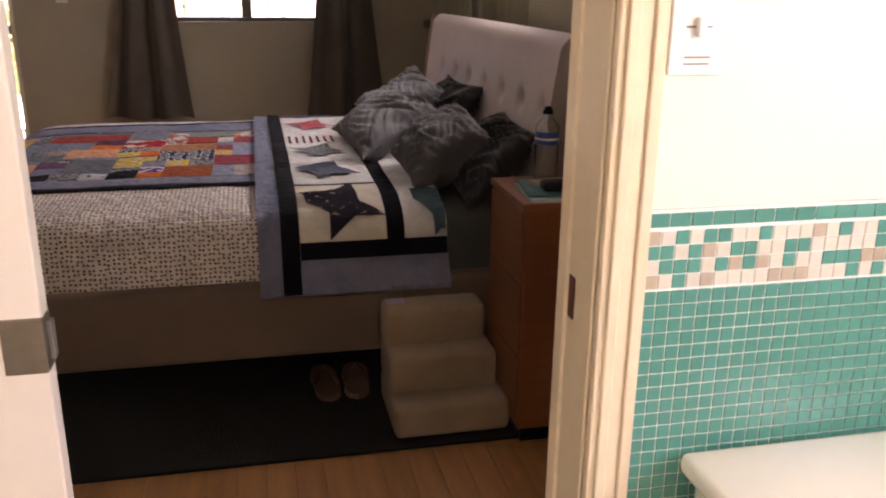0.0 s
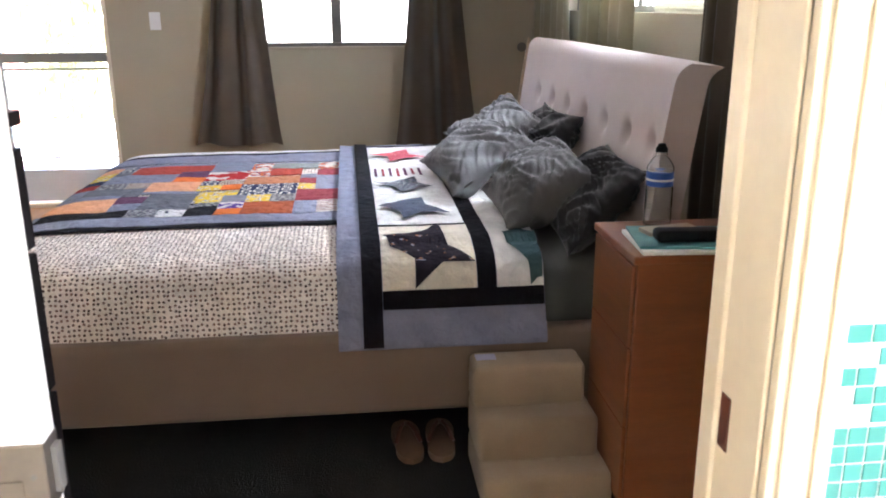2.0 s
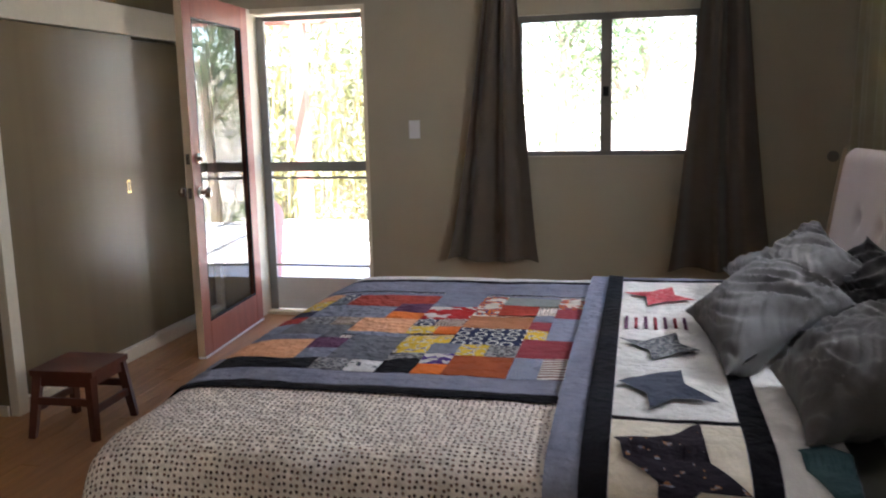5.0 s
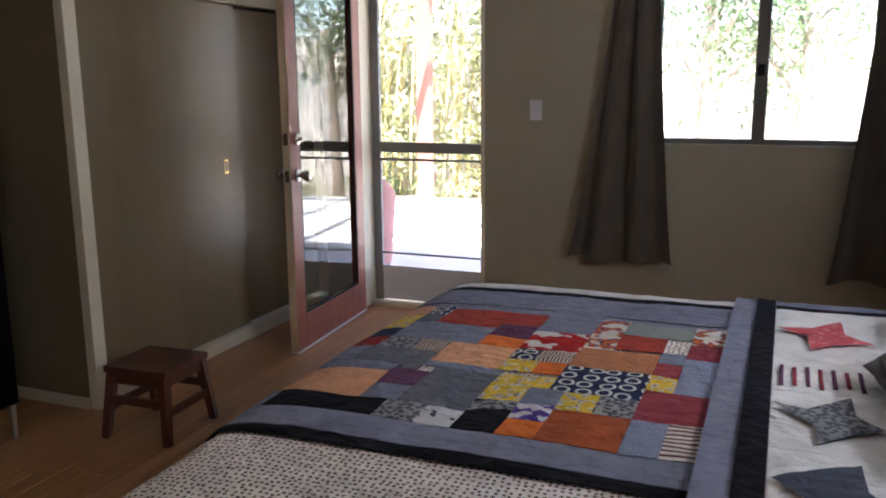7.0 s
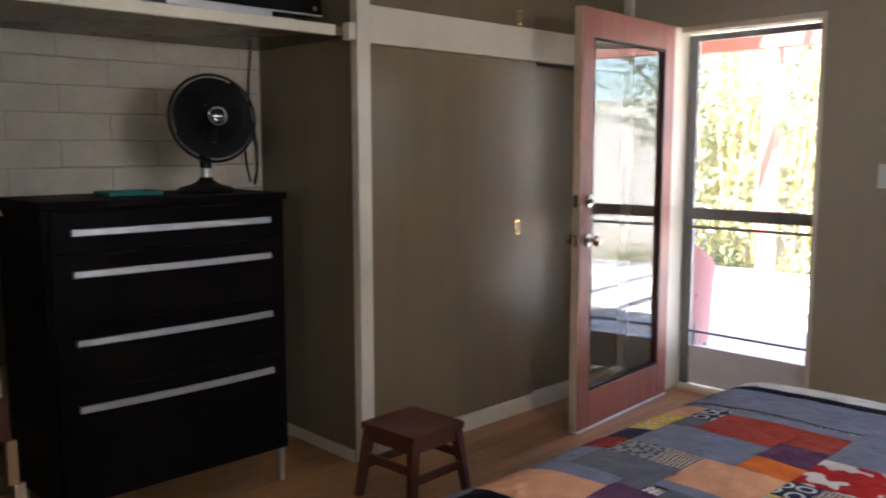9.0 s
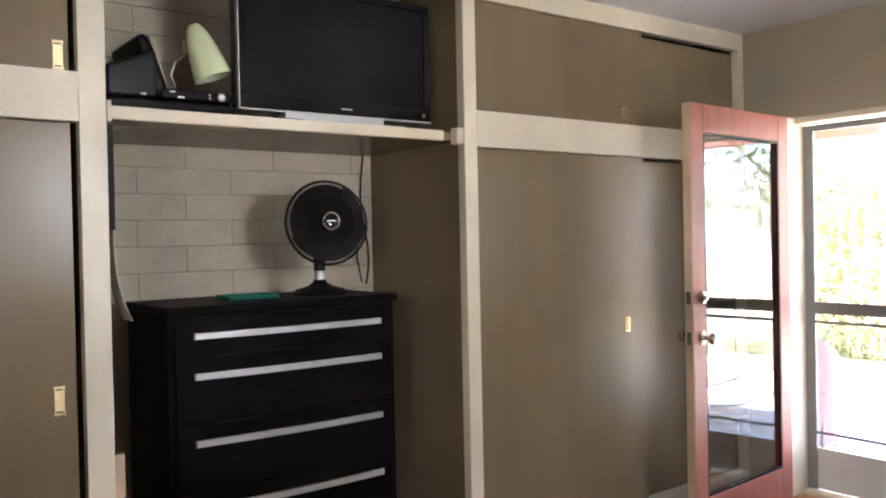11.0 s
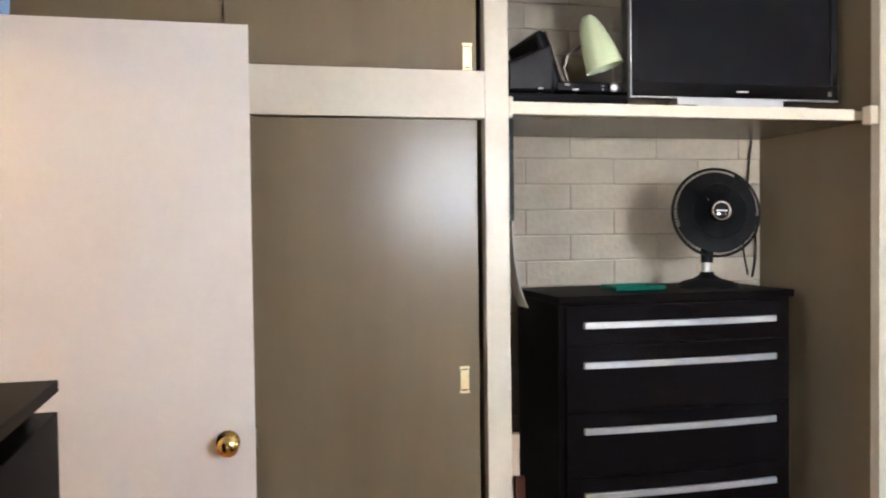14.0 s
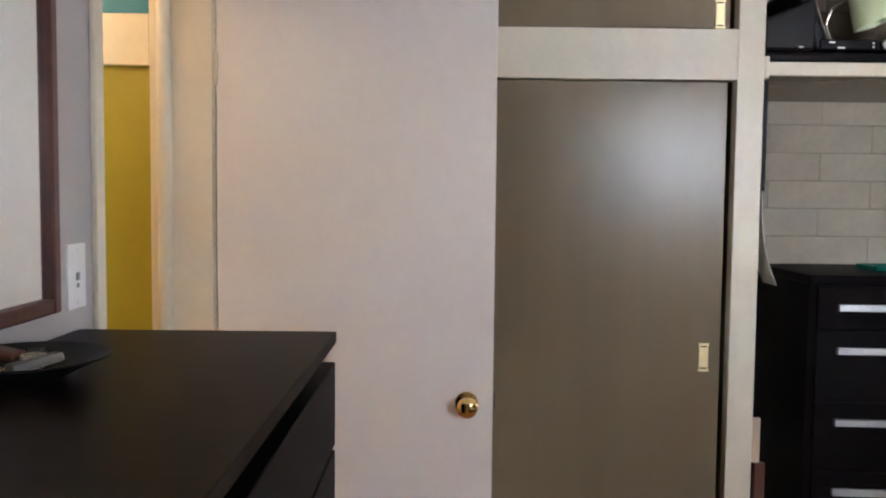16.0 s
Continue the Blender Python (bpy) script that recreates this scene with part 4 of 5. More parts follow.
star([(1.775, 1.560), (1.830, 1.600), (1.880, 1.560), (1.879, 1.470), (1.876, 1.401), (1.862, 1.400), (1.840, 1.378), (1.836, 1.452)], "starteal")
for i in range(7):
    piece("stripe", 1.412 + i * 0.031, 1.423 + i * 0.031, 2.47 + 0.008 * (i % 3), 2.625 - 0.01 * (i % 2), "maroon" if i % 2 else "plum", star_quilt, STAR, L + 0.006)


def pillow(name, label, m, w, h, thick, material, seed):
    o = Vector((seed * 3.1, seed * 1.7, 0))

    def skin(u, v, sgn):
        a, b = 2 * u - 1, 2 * v - 1
        f = (max(0.0, 1 - abs(a) ** 2.6) * max(0.0, 1 - abs(b) ** 2.6)) ** 0.55
        pinch = 1 - 0.15 * (1 - abs(b) ** 2) * abs(a) ** 4
        pinch2 = 1 - 0.15 * (1 - abs(a) ** 2) * abs(b) ** 4
        r = noise.noise(Vector((a * 1.3, b * 1.3, sgn)) + o)
        d = a * 0.8 + b * 0.6 + 0.5 * r
        q = noise.noise(Vector((d * 4.6, (b - a) * 0.9, sgn * 2)) + o)
        q2 = noise.noise(Vector(((b - a) * 5.5 + r * 3, d * 1.3, sgn * 5)) + o)
        wr = r * 0.035 + 0.042 * (0.18 - math.sqrt(q * q + 0.008)) + 0.018 * (0.15 - math.sqrt(q2 * q2 + 0.008))
        wr += 0.004 * (0.15 - abs(noise.noise(Vector((d * 9 + q2 * 2, (b - a) * 3.2, sgn * 7)) + o)))
        k = 1 - 0.05 * (a * b) ** 2
        a, b = a * k, b * k
        return m @ Vector((a * w / 2 * pinch, b * h / 2 * pinch2, sgn * (thick / 2 * f + wr * min(1.0, f * 2 + 0.15))))

    bm = bmesh.new()
    sheet(lambda u, v: skin(u, v, 1), 64, 56, bm=bm)
    sheet(lambda u, v: skin(u, v, -1), 64, 56, bm=bm)
    bmesh.ops.remove_doubles(bm, verts=bm.verts[:], dist=0.004)
    lo = min((v.co.z, v.co.x, v.co.y) for v in bm.verts)
    ob = thing(name, (lo[1], lo[2], lo[0]), label, "pillow", "pillows on the bed")
    part("pillowcase", bm, material, ob, smooth=True)
    return ob


def lying(low, along, across):
    """The lie of a pillow with one corner at low and the next two at along and across."""
    low, along, across = Vector(low), Vector(along), Vector(across)
    x, y = (along - low).normalized(), (across - low).normalized()
    m = Matrix((x, y, x.cross(y).normalized())).transposed().to_4x4()
    m.translation = (along + across) / 2
    return m


pillow("pillow", "charcoal pillow propped against the headboard", pose(2.13, 2.57, 0.785, 0, -60, 4), 0.38, 0.56, 0.15, M_dark, 1)
pillow("pillow", "charcoal pillow propped against the headboard", pose(2.115, 1.77, 0.745, 0, -46, -3), 0.38, 0.58, 0.16, M_dark, 2)
pillow("pillow", "grey pillow with one corner standing up behind another", lying((1.82, 2.50, 0.715), (2.13, 2.56, 0.87), (1.79, 3.10, 0.775)), 0.42, 0.70, 0.11, M_pillow, 5)
pillow("pillow", "rumpled grey pillow leaning on the pillow behind", lying((1.655, 1.90, 0.715), (2.055, 2.25, 0.845), (1.585, 2.56, 0.735)), 0.54, 0.66, 0.16, M_pillow, 3)
pillow("pillow", "rumpled grey pillow with fold creases", lying((1.80, 1.575, 0.700), (2.115, 1.70, 0.815), (1.785, 1.97, 0.735)), 0.40, 0.44, 0.21, M_pillow, 4)

# ---- pet steps, shoes, nightstand ----
steps = thing("bed_steps", (1.83, 1.2, 0.0), "three-tread sand carpeted bed steps beside the rail", "pet steps")
for i, (ya, zt) in enumerate(((1.05, 0.124), (1.15, 0.247), (1.245, 0.37))):
    part("tread", box(1.645, 2.012 - 0.018 * i, ya, 1.372, 0.013 if i == 0 else (0.124, 0.247)[i - 1] - 0.012, zt, bevel=0.022, seg=4), M_step, steps, smooth=True)
part("tag", boxes([(1.66, 1.72, 1.30, 1.34, 0.3705, 0.3725)], 0.0005), mat("lilac_label", (0.50, 0.47, 0.62), 0.6), steps, "pale lilac printed label")


def flipflop(x, y, rz):
    m = pose(x, y, 0.013, 0, 0, rz)
    ob = thing("flip_flop", (x, y, 0.013), "worn tan rubber flip-flop under the bed", "shoe", "pair of flip-flops")

    def sole(u, v, z):
        k = 2 * v - 1
        w = 0.047 * math.sqrt(max(0.0, 1 - abs(k) ** 3.2)) * (1 - 0.14 * math.exp(-((k + 0.15) / 0.3) ** 2))
        return m @ Vector(((2 * u - 1) * w, k * 0.13, z))
    bm = sheet(lambda u, v: sole(u, v, 0.0), 8, 22)
    g = bmesh.ops.extrude_face_region(bm, geom=bm.faces[:])
    bmesh.ops.translate(bm, verts=[e for e in g["geom"] if isinstance(e, bmesh.types.BMVert)], vec=(0, 0, 0.02))
    part("sole", bm, M_rubber, ob)
    for sg in (-1, 1):
        pts = [m @ Vector((sg * 0.040 * q, 0.055 - 0.085 * q, 0.02 + 0.035 * math.sin(math.pi * (0.25 + 0.75 * q)))) for q in (0, 0.25, 0.5, 0.75, 1.0)]
        part("strap", tube(pts, 0.007), M_stool, ob, "dark brown strap")


flipflop(1.465, 1.475, 4)
flipflop(1.572, 1.475, -3)

ns = thing("nightstand", (2.21, 1.15, 0.0), "tall cherry veneer nightstand with drawers", "nightstand")
part("body", box(2.015, 2.39, 0.985, 1.322, 0.05, 0.747, bevel=0.003), M_ns, ns)
part("top", box(2.003, 2.395, 0.976, 1.33, 0.748, 0.77, bevel=0.004), M_ns, ns)
for z0, z1 in ((0.07, 0.294), (0.297, 0.519), (0.522, 0.742)):
    part("drawer_front", box(2.004, 2.0145, 0.992, 1.315, z0, z1, bevel=0.003), M_ns, ns)
part("plinth", boxes([(2.03, 2.38, 1.0, 1.31, 0.0, 0.05)]), M_matte, ns)

b = thing("water_bottle", (2.165, 1.268, 0.77), "clear plastic water bottle with blue label and black cap", "bottle")
bx = pose(2.165, 1.268, 0.77) @ Matrix.Diagonal((1.08, 1.08, 0.86, 1))
part("bottle_body", lathe([(0.030, 0), (0.035, 0.006), (0.035, 0.05), (0.032, 0.055), (0.035, 0.062), (0.035, 0.13), (0.034, 0.134), (0.034, 0.184), (0.035, 0.188), (0.034, 0.198), (0.022, 0.222), (0.0145, 0.230), (0.0145, 0.243), (0.0135, 0.243), (0.0135, 0.230), (0.021, 0.221), (0.033, 0.197), (0.033, 0.062), (0.031, 0.055), (0.034, 0.05), (0.034, 0.007), (0.002, 0.003)], bx), M_bottle, b, smooth=True)
part("label", lathe([(0.0346, 0.136), (0.0348, 0.139), (0.0348, 0.179), (0.0346, 0.182)], bx), M_label, b, "blue paper label", smooth=True)
part("label_band", lathe([(0.0350, 0.153), (0.0352, 0.154), (0.0352, 0.159), (0.0350, 0.160)], bx), M_plastic, b, "white band on the label", smooth=True)
part("cap", lathe([(0.0155, 0.244), (0.0155, 0.256), (0.011, 0.262), (0.009, 0.270), (0.003, 0.272)], bx, 18), M_matte, b, "black sports cap", smooth=True)
z = 0.77
for nm, lab, cat, m_, w, h, t_, rz, x, y in (("magazine", "white-edged magazine with teal cover", "magazine", M_paper, 0.30, 0.22, 0.010, -4, 2.185, 1.085), ("magazine", "teal covered magazine on another one", "magazine", M_teal, 0.28, 0.205, 0.008, -8, 2.18, 1.09)):
    o = thing(nm, (x, y, z), lab, cat)
    part("cover", box(-w / 2, w / 2, -h / 2, h / 2, z + 0.0003, z + t_, bevel=0.001, m=pose(x, y, 0, 0, 0, rz)), m_, o)
    z += t_ + 0.0003
case = thing("glasses_case", (2.165, 1.05, z), "small black case lying on the magazines", "case")
part("shell", box(-0.085, 0.085, -0.03, 0.03, z, z + 0.03, bevel=0.012, m=pose(2.165, 1.05, 0, 0, 0, -4), seg=4), M_matte, case, smooth=True)
note = thing("notebook", (2.19, 1.15, z), "small grey notebook on the magazines", "book")
part("cover", box(-0.075, 0.075, -0.025, 0.035, z, z + 0.012, bevel=0.002, m=pose(2.15, 1.13, 0, 0, 0, 12)), M_block, note)

rug = thing("area_rug", (1.0, 1.95, 0.0), "charcoal woven area rug under the bed", "rug")
part("woven_field", box(-0.10, 2.08, 1.015, 3.1, 0.0, 0.012, bevel=0.004), M_rug, rug)

# ---- chests of drawers ----


def chest_metal_leg(x, y, z1, parent):
    bm = cyl((x, y, 0.0), (x, y, z1), 0.011, 0.016)
    part("leg", bm, M_alu, parent, "slim brushed steel leg")


def bowed(x0, x1, y0, y1, z0, z1, flat=1.0):
    """A front that swells gently outwards in the middle; with flat its back stays straight."""
    bm = bmesh.new()
    n = 16
    rings = []
    for i in range(n + 1):
        y = y0 + (y1 - y0) * i / n
        e = 0.020 * (1 - ((y - 2.2475) / 0.4525) ** 2)
        rings.append([bm.verts.new((x + e * (1.0 if x == x1 else 1.0 - flat), y, z)) for x, z in ((x0, z0), (x1, z0), (x1, z1), (x0, z1))])
    for a, b in zip(rings, rings[1:]):
        for k in range(4):
            bm.faces.new((a[k], b[k], b[(k + 1) % 4], a[(k + 1) % 4]))
    bm.faces.new(rings[0])
    bm.faces.new(rings[-1][::-1])
    bmesh.ops.recalc_face_normals(bm, faces=bm.faces[:])
    bmesh.ops.bevel(bm, geom=[e for e in bm.edges if e.is_manifold and e.calc_face_angle() > 1.0], offset=0.002, segments=1, affect="EDGES")
    return bm


dr = thing("chest_of_drawers", (-1.71, 2.245, 0.0), "tall black-brown chest with long steel handles", "chest of drawers")
part("body", box(-1.955, -1.492, 1.768, 2.722, 0.14, 1.195, bevel=0.003), M_black, dr)
part("top", box(-1.96, -1.468, 1.762, 2.728, 1.196, 1.224, bevel=0.003), M_black, dr)
for z0, z1, hz in ((1.045, 1.185, 1.117), (0.80, 1.040, 0.972), (0.562, 0.795, 0.731), (0.155, 0.557, 0.494)):
    d = part("drawer", bowed(-1.4915, -1.480, 1.795, 2.70, z0, z1), M_black, dr)
    part("handle", bowed(-1.4790, -1.463, 1.857, 2.643, hz - 0.012, hz + 0.012, 0.0), M_alu, d, "long brushed steel handle")
for x in (-1.92, -1.50):
    for y in (1.80, 2.69):
        chest_metal_leg(x, y, 0.14, dr)

CX0, CX1, CY1, CZ = -0.205, 0.84, 0.352, 1.226
ch = thing("chest_of_drawers", (0.32, 0.12, 0.0), "dark walnut-topped chest of drawers below the mirror", "chest of drawers")
part("body", box(CX0 + 0.01, CX1 - 0.012, -0.11, CY1 - 0.045, 0.05, CZ - 0.022, bevel=0.002), M_black, ch)
part("top", box(CX0, CX1, -0.112, CY1, CZ - 0.021, CZ, bevel=0.002), M_blacktop, ch)
part("drawer", box(CX0 + 0.002, CX1 - 0.004, CY1 - 0.0445, CY1 - 0.002, 1.02, CZ - 0.055, bevel=0.002), M_black, ch)
for z0, z1 in ((0.79, 1.01), (0.56, 0.78), (0.33, 0.55), (0.10, 0.32)):
    part("drawer", box(CX0 + 0.002, CX1 - 0.004, CY1 - 0.0445, CY1 - 0.002, z0, z1, bevel=0.002), M_black, ch)
part("plinth", boxes([(CX0 + 0.03, CX1 - 0.03, -0.04, CY1 - 0.08, 0, 0.05)]), M_black, ch)

dish = thing("dish", (0.22, 0.0, CZ), "dark glazed dish holding odds and ends", "dish")
part("bowl", lathe([(0.05, 0), (0.06, 0.004), (0.10, 0.02), (0.135, 0.032), (0.132, 0.034), (0.06, 0.012), (0.004, 0.010)], pose(0.22, 0.0, CZ) @ Matrix.Diagonal((0.8, 0.8, 1, 1)), 36), M_matte, dish, smooth=True)
for i, (x, y, r, c) in enumerate(((0.19, 0.0, 20, M_matte), (0.25, 0.03, -35, M_bronze), (0.22, -0.03, 70, M_stool))):
    t_ = thing("key_fob", (x, y, CZ + 0.02), "small dark object in the dish", "trinket", "odds and ends in the dish")
    part("shell", box(-0.034, 0.034, -0.012, 0.012, -0.006, 0.006, bevel=0.004, m=pose(x, y, CZ + 0.024 + 0.007 * i, 4, 6, r)), c, t_)
    part("ring", lathe([(0.016, -0.002), (0.018, 0.0), (0.016, 0.002), (0.013, 0.0)], pose(x, y, CZ + 0.026 + 0.008 * i, 4, 6, r) @ pose(0.058, 0, 0), 16), M_chrome, t_)

mir = thing("wall_mirror", (0.33, -0.115, 1.255), "wall mirror in a dark red-brown wooden frame", "mirror")
MX0, MX1, MZ0, MZ1 = -0.093, 0.70, 1.272, 2.2
part("mirror_glass", boxes([(MX0 + 0.02, MX1 - 0.02, -0.112, -0.102, MZ0 + 0.02, MZ1 - 0.02)]), M_mirror, mir)
for r in ((MX0, MX0 + 0.025, MZ0, MZ1), (MX1 - 0.025, MX1, MZ0, MZ1), (MX0 + 0.0255, MX1 - 0.0255, MZ0, MZ0 + 0.025), (MX0 + 0.0255, MX1 - 0.0255, MZ1 - 0.025, MZ1)):
    part("frame_bar", box(r[0], r[1], -0.113, -0.090, r[2], r[3], bevel=0.004), M_mframe, mir)


def wall_plate(name, label, x, z, y, ny, toggle, w=0.072, h=0.116):
    ob = thing(name, (x, y, z), label, "switch" if toggle else "outlet")
    y1 = y + ny * 0.006
    pl = part("plate", box(x - w / 2, x + w / 2, min(y, y1), max(y, y1), z - h / 2, z + h / 2, bevel=0.002), M_plastic, ob)
    y2 = y1 + ny * (0.010 if toggle else 0.002)
    if toggle:
        part("toggle", box(x - 0.005, x + 0.005, min(y1, y2), max(y1, y2), z - 0.012, z + 0.012, bevel=0.002), M_plastic, pl)
    else:
        for dz, q in ((0.0, 0.007), (-0.016, 0.004)):
            part("socket", box(x - q, x + q, min(y1, y2), max(y1, y2), z + dz - q, z + dz + q, bevel=0.0015), M_grey, pl)
        for dz in (-0.048, 0.048):
            part("screw", cyl((x, y1, z + dz), (x, y1 + ny * 0.001, z + dz), 0.003, n=10), M_plastic, pl)


wall_plate("light_switch", "white toggle light switch plate on the taupe wall", 0.036, 1.267, YN, -1, True)
wall_plate("outlet_plate", "white switch and outlet plate beside the mirror", -0.196, 1.322, YS, 1, False)
wall_plate("light_switch", "white switch plate on the bathroom wall", 1.81, 1.315, YB - 0.004, -1, True)
bath_plate = bpy.data.objects["light_switch.001"].children[0]
for dz in (-0.044, -0.036, 0.0, 0.036):
    part("rocker_gap", boxes([(1.793, 1.827, YB - 0.0112, YB - 0.0102, 1.315 + dz - 0.0012, 1.315 + dz + 0.0012)]), M_grey, bath_plate)

# hall cabinet seen through the doorway
hc = thing("hall_cabinet", (-1.5, -0.55, 0.0), "cream built-in hall cabinet with mustard and petrol doors", "cabinet")
part("face_frame", boxes([(-1.47, -1.40, -0.395, YB - 0.101, 0, 2.4), (-1.47, -1.40, -0.95, -0.575, 0, 2.4), (-1.47, -1.40, -0.575, -0.395, 1.878, 2.04), (-1.47, -1.40, -0.575, -0.395, 2.3, 2.4), (-1.47, -1.40, -0.575, -0.395, 0, 0.1)], 0.003), M_trim, hc)
part("door", boxes([(-1.445, -1.425, -0.575, -0.395, 0.1, 1.878)]), M_yellow, hc, "mustard yellow painted door")
part("door", boxes([(-1.445, -1.425, -0.575, -0.395, 2.04, 2.3)]), M_blue, hc, "petrol blue painted door")

# ---- on the chest and shelf ----
fan = thing("table_fan", (-1.715, 2.50, 1.224), "black oscillating table fan on the chest", "fan")
part("base", lathe([(0.118, 0), (0.12, 0.008), (0.10, 0.022), (0.055, 0.034), (0.03, 0.05), (0.026, 0.062)], pose(-1.715, 2.50, 1.224), 36), M_matte, fan, smooth=True)
part("neck", cyl((-1.715, 2.50, 1.286), (-1.715, 2.50, 1.322), 0.021), M_alu, fan, "chrome neck ring")
part("column", cyl((-1.715, 2.50, 1.322), (-1.725, 2.51, 1.46), 0.024, 0.030), M_matte, fan, smooth=True)
FM = pose(-1.69, 2.527, 1.526, 0, 84, -12) @ Matrix.Diagonal((0.9, 0.9, 0.9, 1))
part("motor", lathe([(0.02, -0.16), (0.055, -0.145), (0.068, -0.09), (0.064, -0.03), (0.04, -0.01)], FM, 28), M_gloss, fan, smooth=True)
grille = bmesh.new()
NR = 84
for i in range(NR):
    a = 2 * math.pi * i / NR
    pts = [FM @ Vector((r * math.cos(a), r * math.sin(a), h)) for r, h in ((0.045, 0.055), (0.12, 0.05), (0.18, 0.03), (0.196, 0.0), (0.18, -0.035), (0.10, -0.055))]
    tube(pts, 0.0012, 4, grille)
for r, h in ((0.196, 0.0), (0.199, -0.004), (0.12, 0.05)):
    pts = [FM @ Vector((r * math.cos(2 * math.pi * i / 40), r * math.sin(2 * math.pi * i / 40), h)) for i in range(41)]
    tube(pts, 0.0022 if r < 0.15 else 0.0045, 5, grille)
part("grille", grille, M_matte, fan)
badge = part("badge", lathe([(0.050, 0.048), (0.050, 0.058), (0.044, 0.066), (0.030, 0.070), (0.004, 0.071)], FM, 32), M_gloss, fan, "round black badge", smooth=True)
part("badge_ring", lathe([(0.044, 0.0668), (0.046, 0.069), (0.042, 0.074), (0.036, 0.073), (0.034, 0.0712), (0.036, 0.069)], FM, 32), M_chrome, badge, "chrome ring", smooth=True)
mark = boxes([(-0.004, 0.004, -0.022, 0.022, 0.0712, 0.0722)], 0.0003)
mark.transform(FM)
part("badge_mark", mark, M_alu, badge)
for k in range(5):
    bm = sheet(lambda u, v: FM @ (Matrix.Rotation(k * math.pi / 2.5 + 0.5 + (v - 0.5) * 1.42 + 0.25 * u, 4, "Z") @ Vector((0.03 + 0.152 * u, 0, 0.010 + (v - 0.5) * 0.045))), 8, 8, (0.002, 0, 0))
    part("blade", bm, M_matte, fan, smooth=True)

tray = thing("tray", (-1.70, 2.16, 1.224), "small green glazed rectangular tray", "tray")
bm = box(-1.755, -1.625, 2.065, 2.255, 1.2245, 1.230, bevel=0.002)
for x0, x1, y0, y1 in ((-1.765, -1.753, 2.055, 2.265), (-1.627, -1.615, 2.055, 2.265), (-1.7535, -1.6265, 2.055, 2.067), (-1.7535, -1.6265, 2.253, 2.265)):
    add_box(bm, x0, x1, y0, y1, 1.226, 1.244, bevel=0.004)
part("dish", bm, M_tray, tray)
coin = thing("coin", (-1.70, 2.18, 1.2302), "silver coin lying in the tray", "coin")
part("disc", cyl((-1.70, 2.18, 1.2302), (-1.70, 2.18, 1.2335), 0.014), M_chrome, coin)

SZ = 1.9085
tv = thing("television", (-1.55, 2.5, SZ), "black flat-screen television with silver lower edge", "television")
TX = -1.50
part("bezel", boxes([(TX - 0.085, TX, 2.066, 2.945, 1.957, 2.012), (TX - 0.085, TX, 2.066, 2.945, 2.430, 2.458), (TX - 0.085, TX, 2.066, 2.096, 2.012, 2.430), (TX - 0.085, TX, 2.915, 2.945, 2.012, 2.430)], 0.004), M_gloss, tv)
part("screen_panel", boxes([(TX - 0.06, TX - 0.008, 2.096, 2.915, 2.012, 2.430)]), mat("dark_screen", (0.004, 0.004, 0.005), 0.25, vary=0.05, bump=0.0, spec=0.2), tv)
part("trim_strip", boxes([(TX - 0.02, TX + 0.003, 2.066, 2.945, 1.951, 1.9565), (TX - 0.02, TX + 0.003, 2.061, 2.0658, 1.951, 2.458)], 0.001), M_alu, tv, "silver lower and side trim")
part("stand_neck", boxes([(TX - 0.06, TX + 0.004, 2.25, 2.70, 1.921, 1.951)], 0.003), M_alu, tv, "silver stand neck")
part("stand_base", box(TX - 0.15, TX + 0.055, 2.17, 2.78, SZ, 1.920, bevel=0.004), M_gloss, tv, "black stand base")
part("base_edge", boxes([(TX + 0.0555, TX + 0.060, 2.30, 2.77, SZ + 0.003, 1.919)], 0.001), M_alu, tv, "silver edge of the stand")
part("badge", boxes([(TX, TX + 0.001, 2.50, 2.55, 1.978, 1.984)]), M_alu, tv)
part("indicator", boxes([(TX, TX + 0.001, 2.90, 2.915, 1.972, 1.990)]), M_pull, tv)

pr = thing("photo_printer", (-1.6, 1.8, SZ), "black compact printer with its lid raised", "printer")
part("body", box(-1.80, -1.455, 1.575, 2.035, SZ, SZ + 0.046, bevel=0.014, seg=3), M_gloss, pr)
part("front_panel", box(-1.74, -1.462, 1.76, 2.02, SZ + 0.0465, SZ + 0.088, bevel=0.010, seg=3), M_gloss, pr)
lidm = pose(-1.63, 1.775, SZ + 0.055) @ pose(0, 0, 0, 20, 0, 0)
part("lid", box(-0.16, 0.16, -0.020, 0.020, 0.0, 0.225, bevel=0.016, m=lidm, seg=4), M_matte, pr, "raised black lid")
part("lid_edge", box(-0.158, 0.1615, 0.0205, 0.028, 0.01, 0.215, bevel=0.003, m=lidm, seg=2), M_pull, pr, "grey lid edge")
bm = box(-1.77, -1.468, 1.577, 1.752, SZ + 0.0465, SZ + 0.225, bevel=0.012)
for v in bm.verts:
    if v.co.z > SZ + 0.13:
        v.co.z -= 0.42 * (1.752 - v.co.y)
part("paper_feed", bm, M_gloss, pr)
dial = part("dial", cyl((-1.466, 1.975, SZ + 0.068), (-1.452, 1.975, SZ + 0.068), 0.016, n=24), M_chrome, pr, "round chrome dial")
part("dial_face", cyl((-1.4518, 1.975, SZ + 0.068), (-1.450, 1.975, SZ + 0.068), 0.010, n=20), M_plastic, dial)
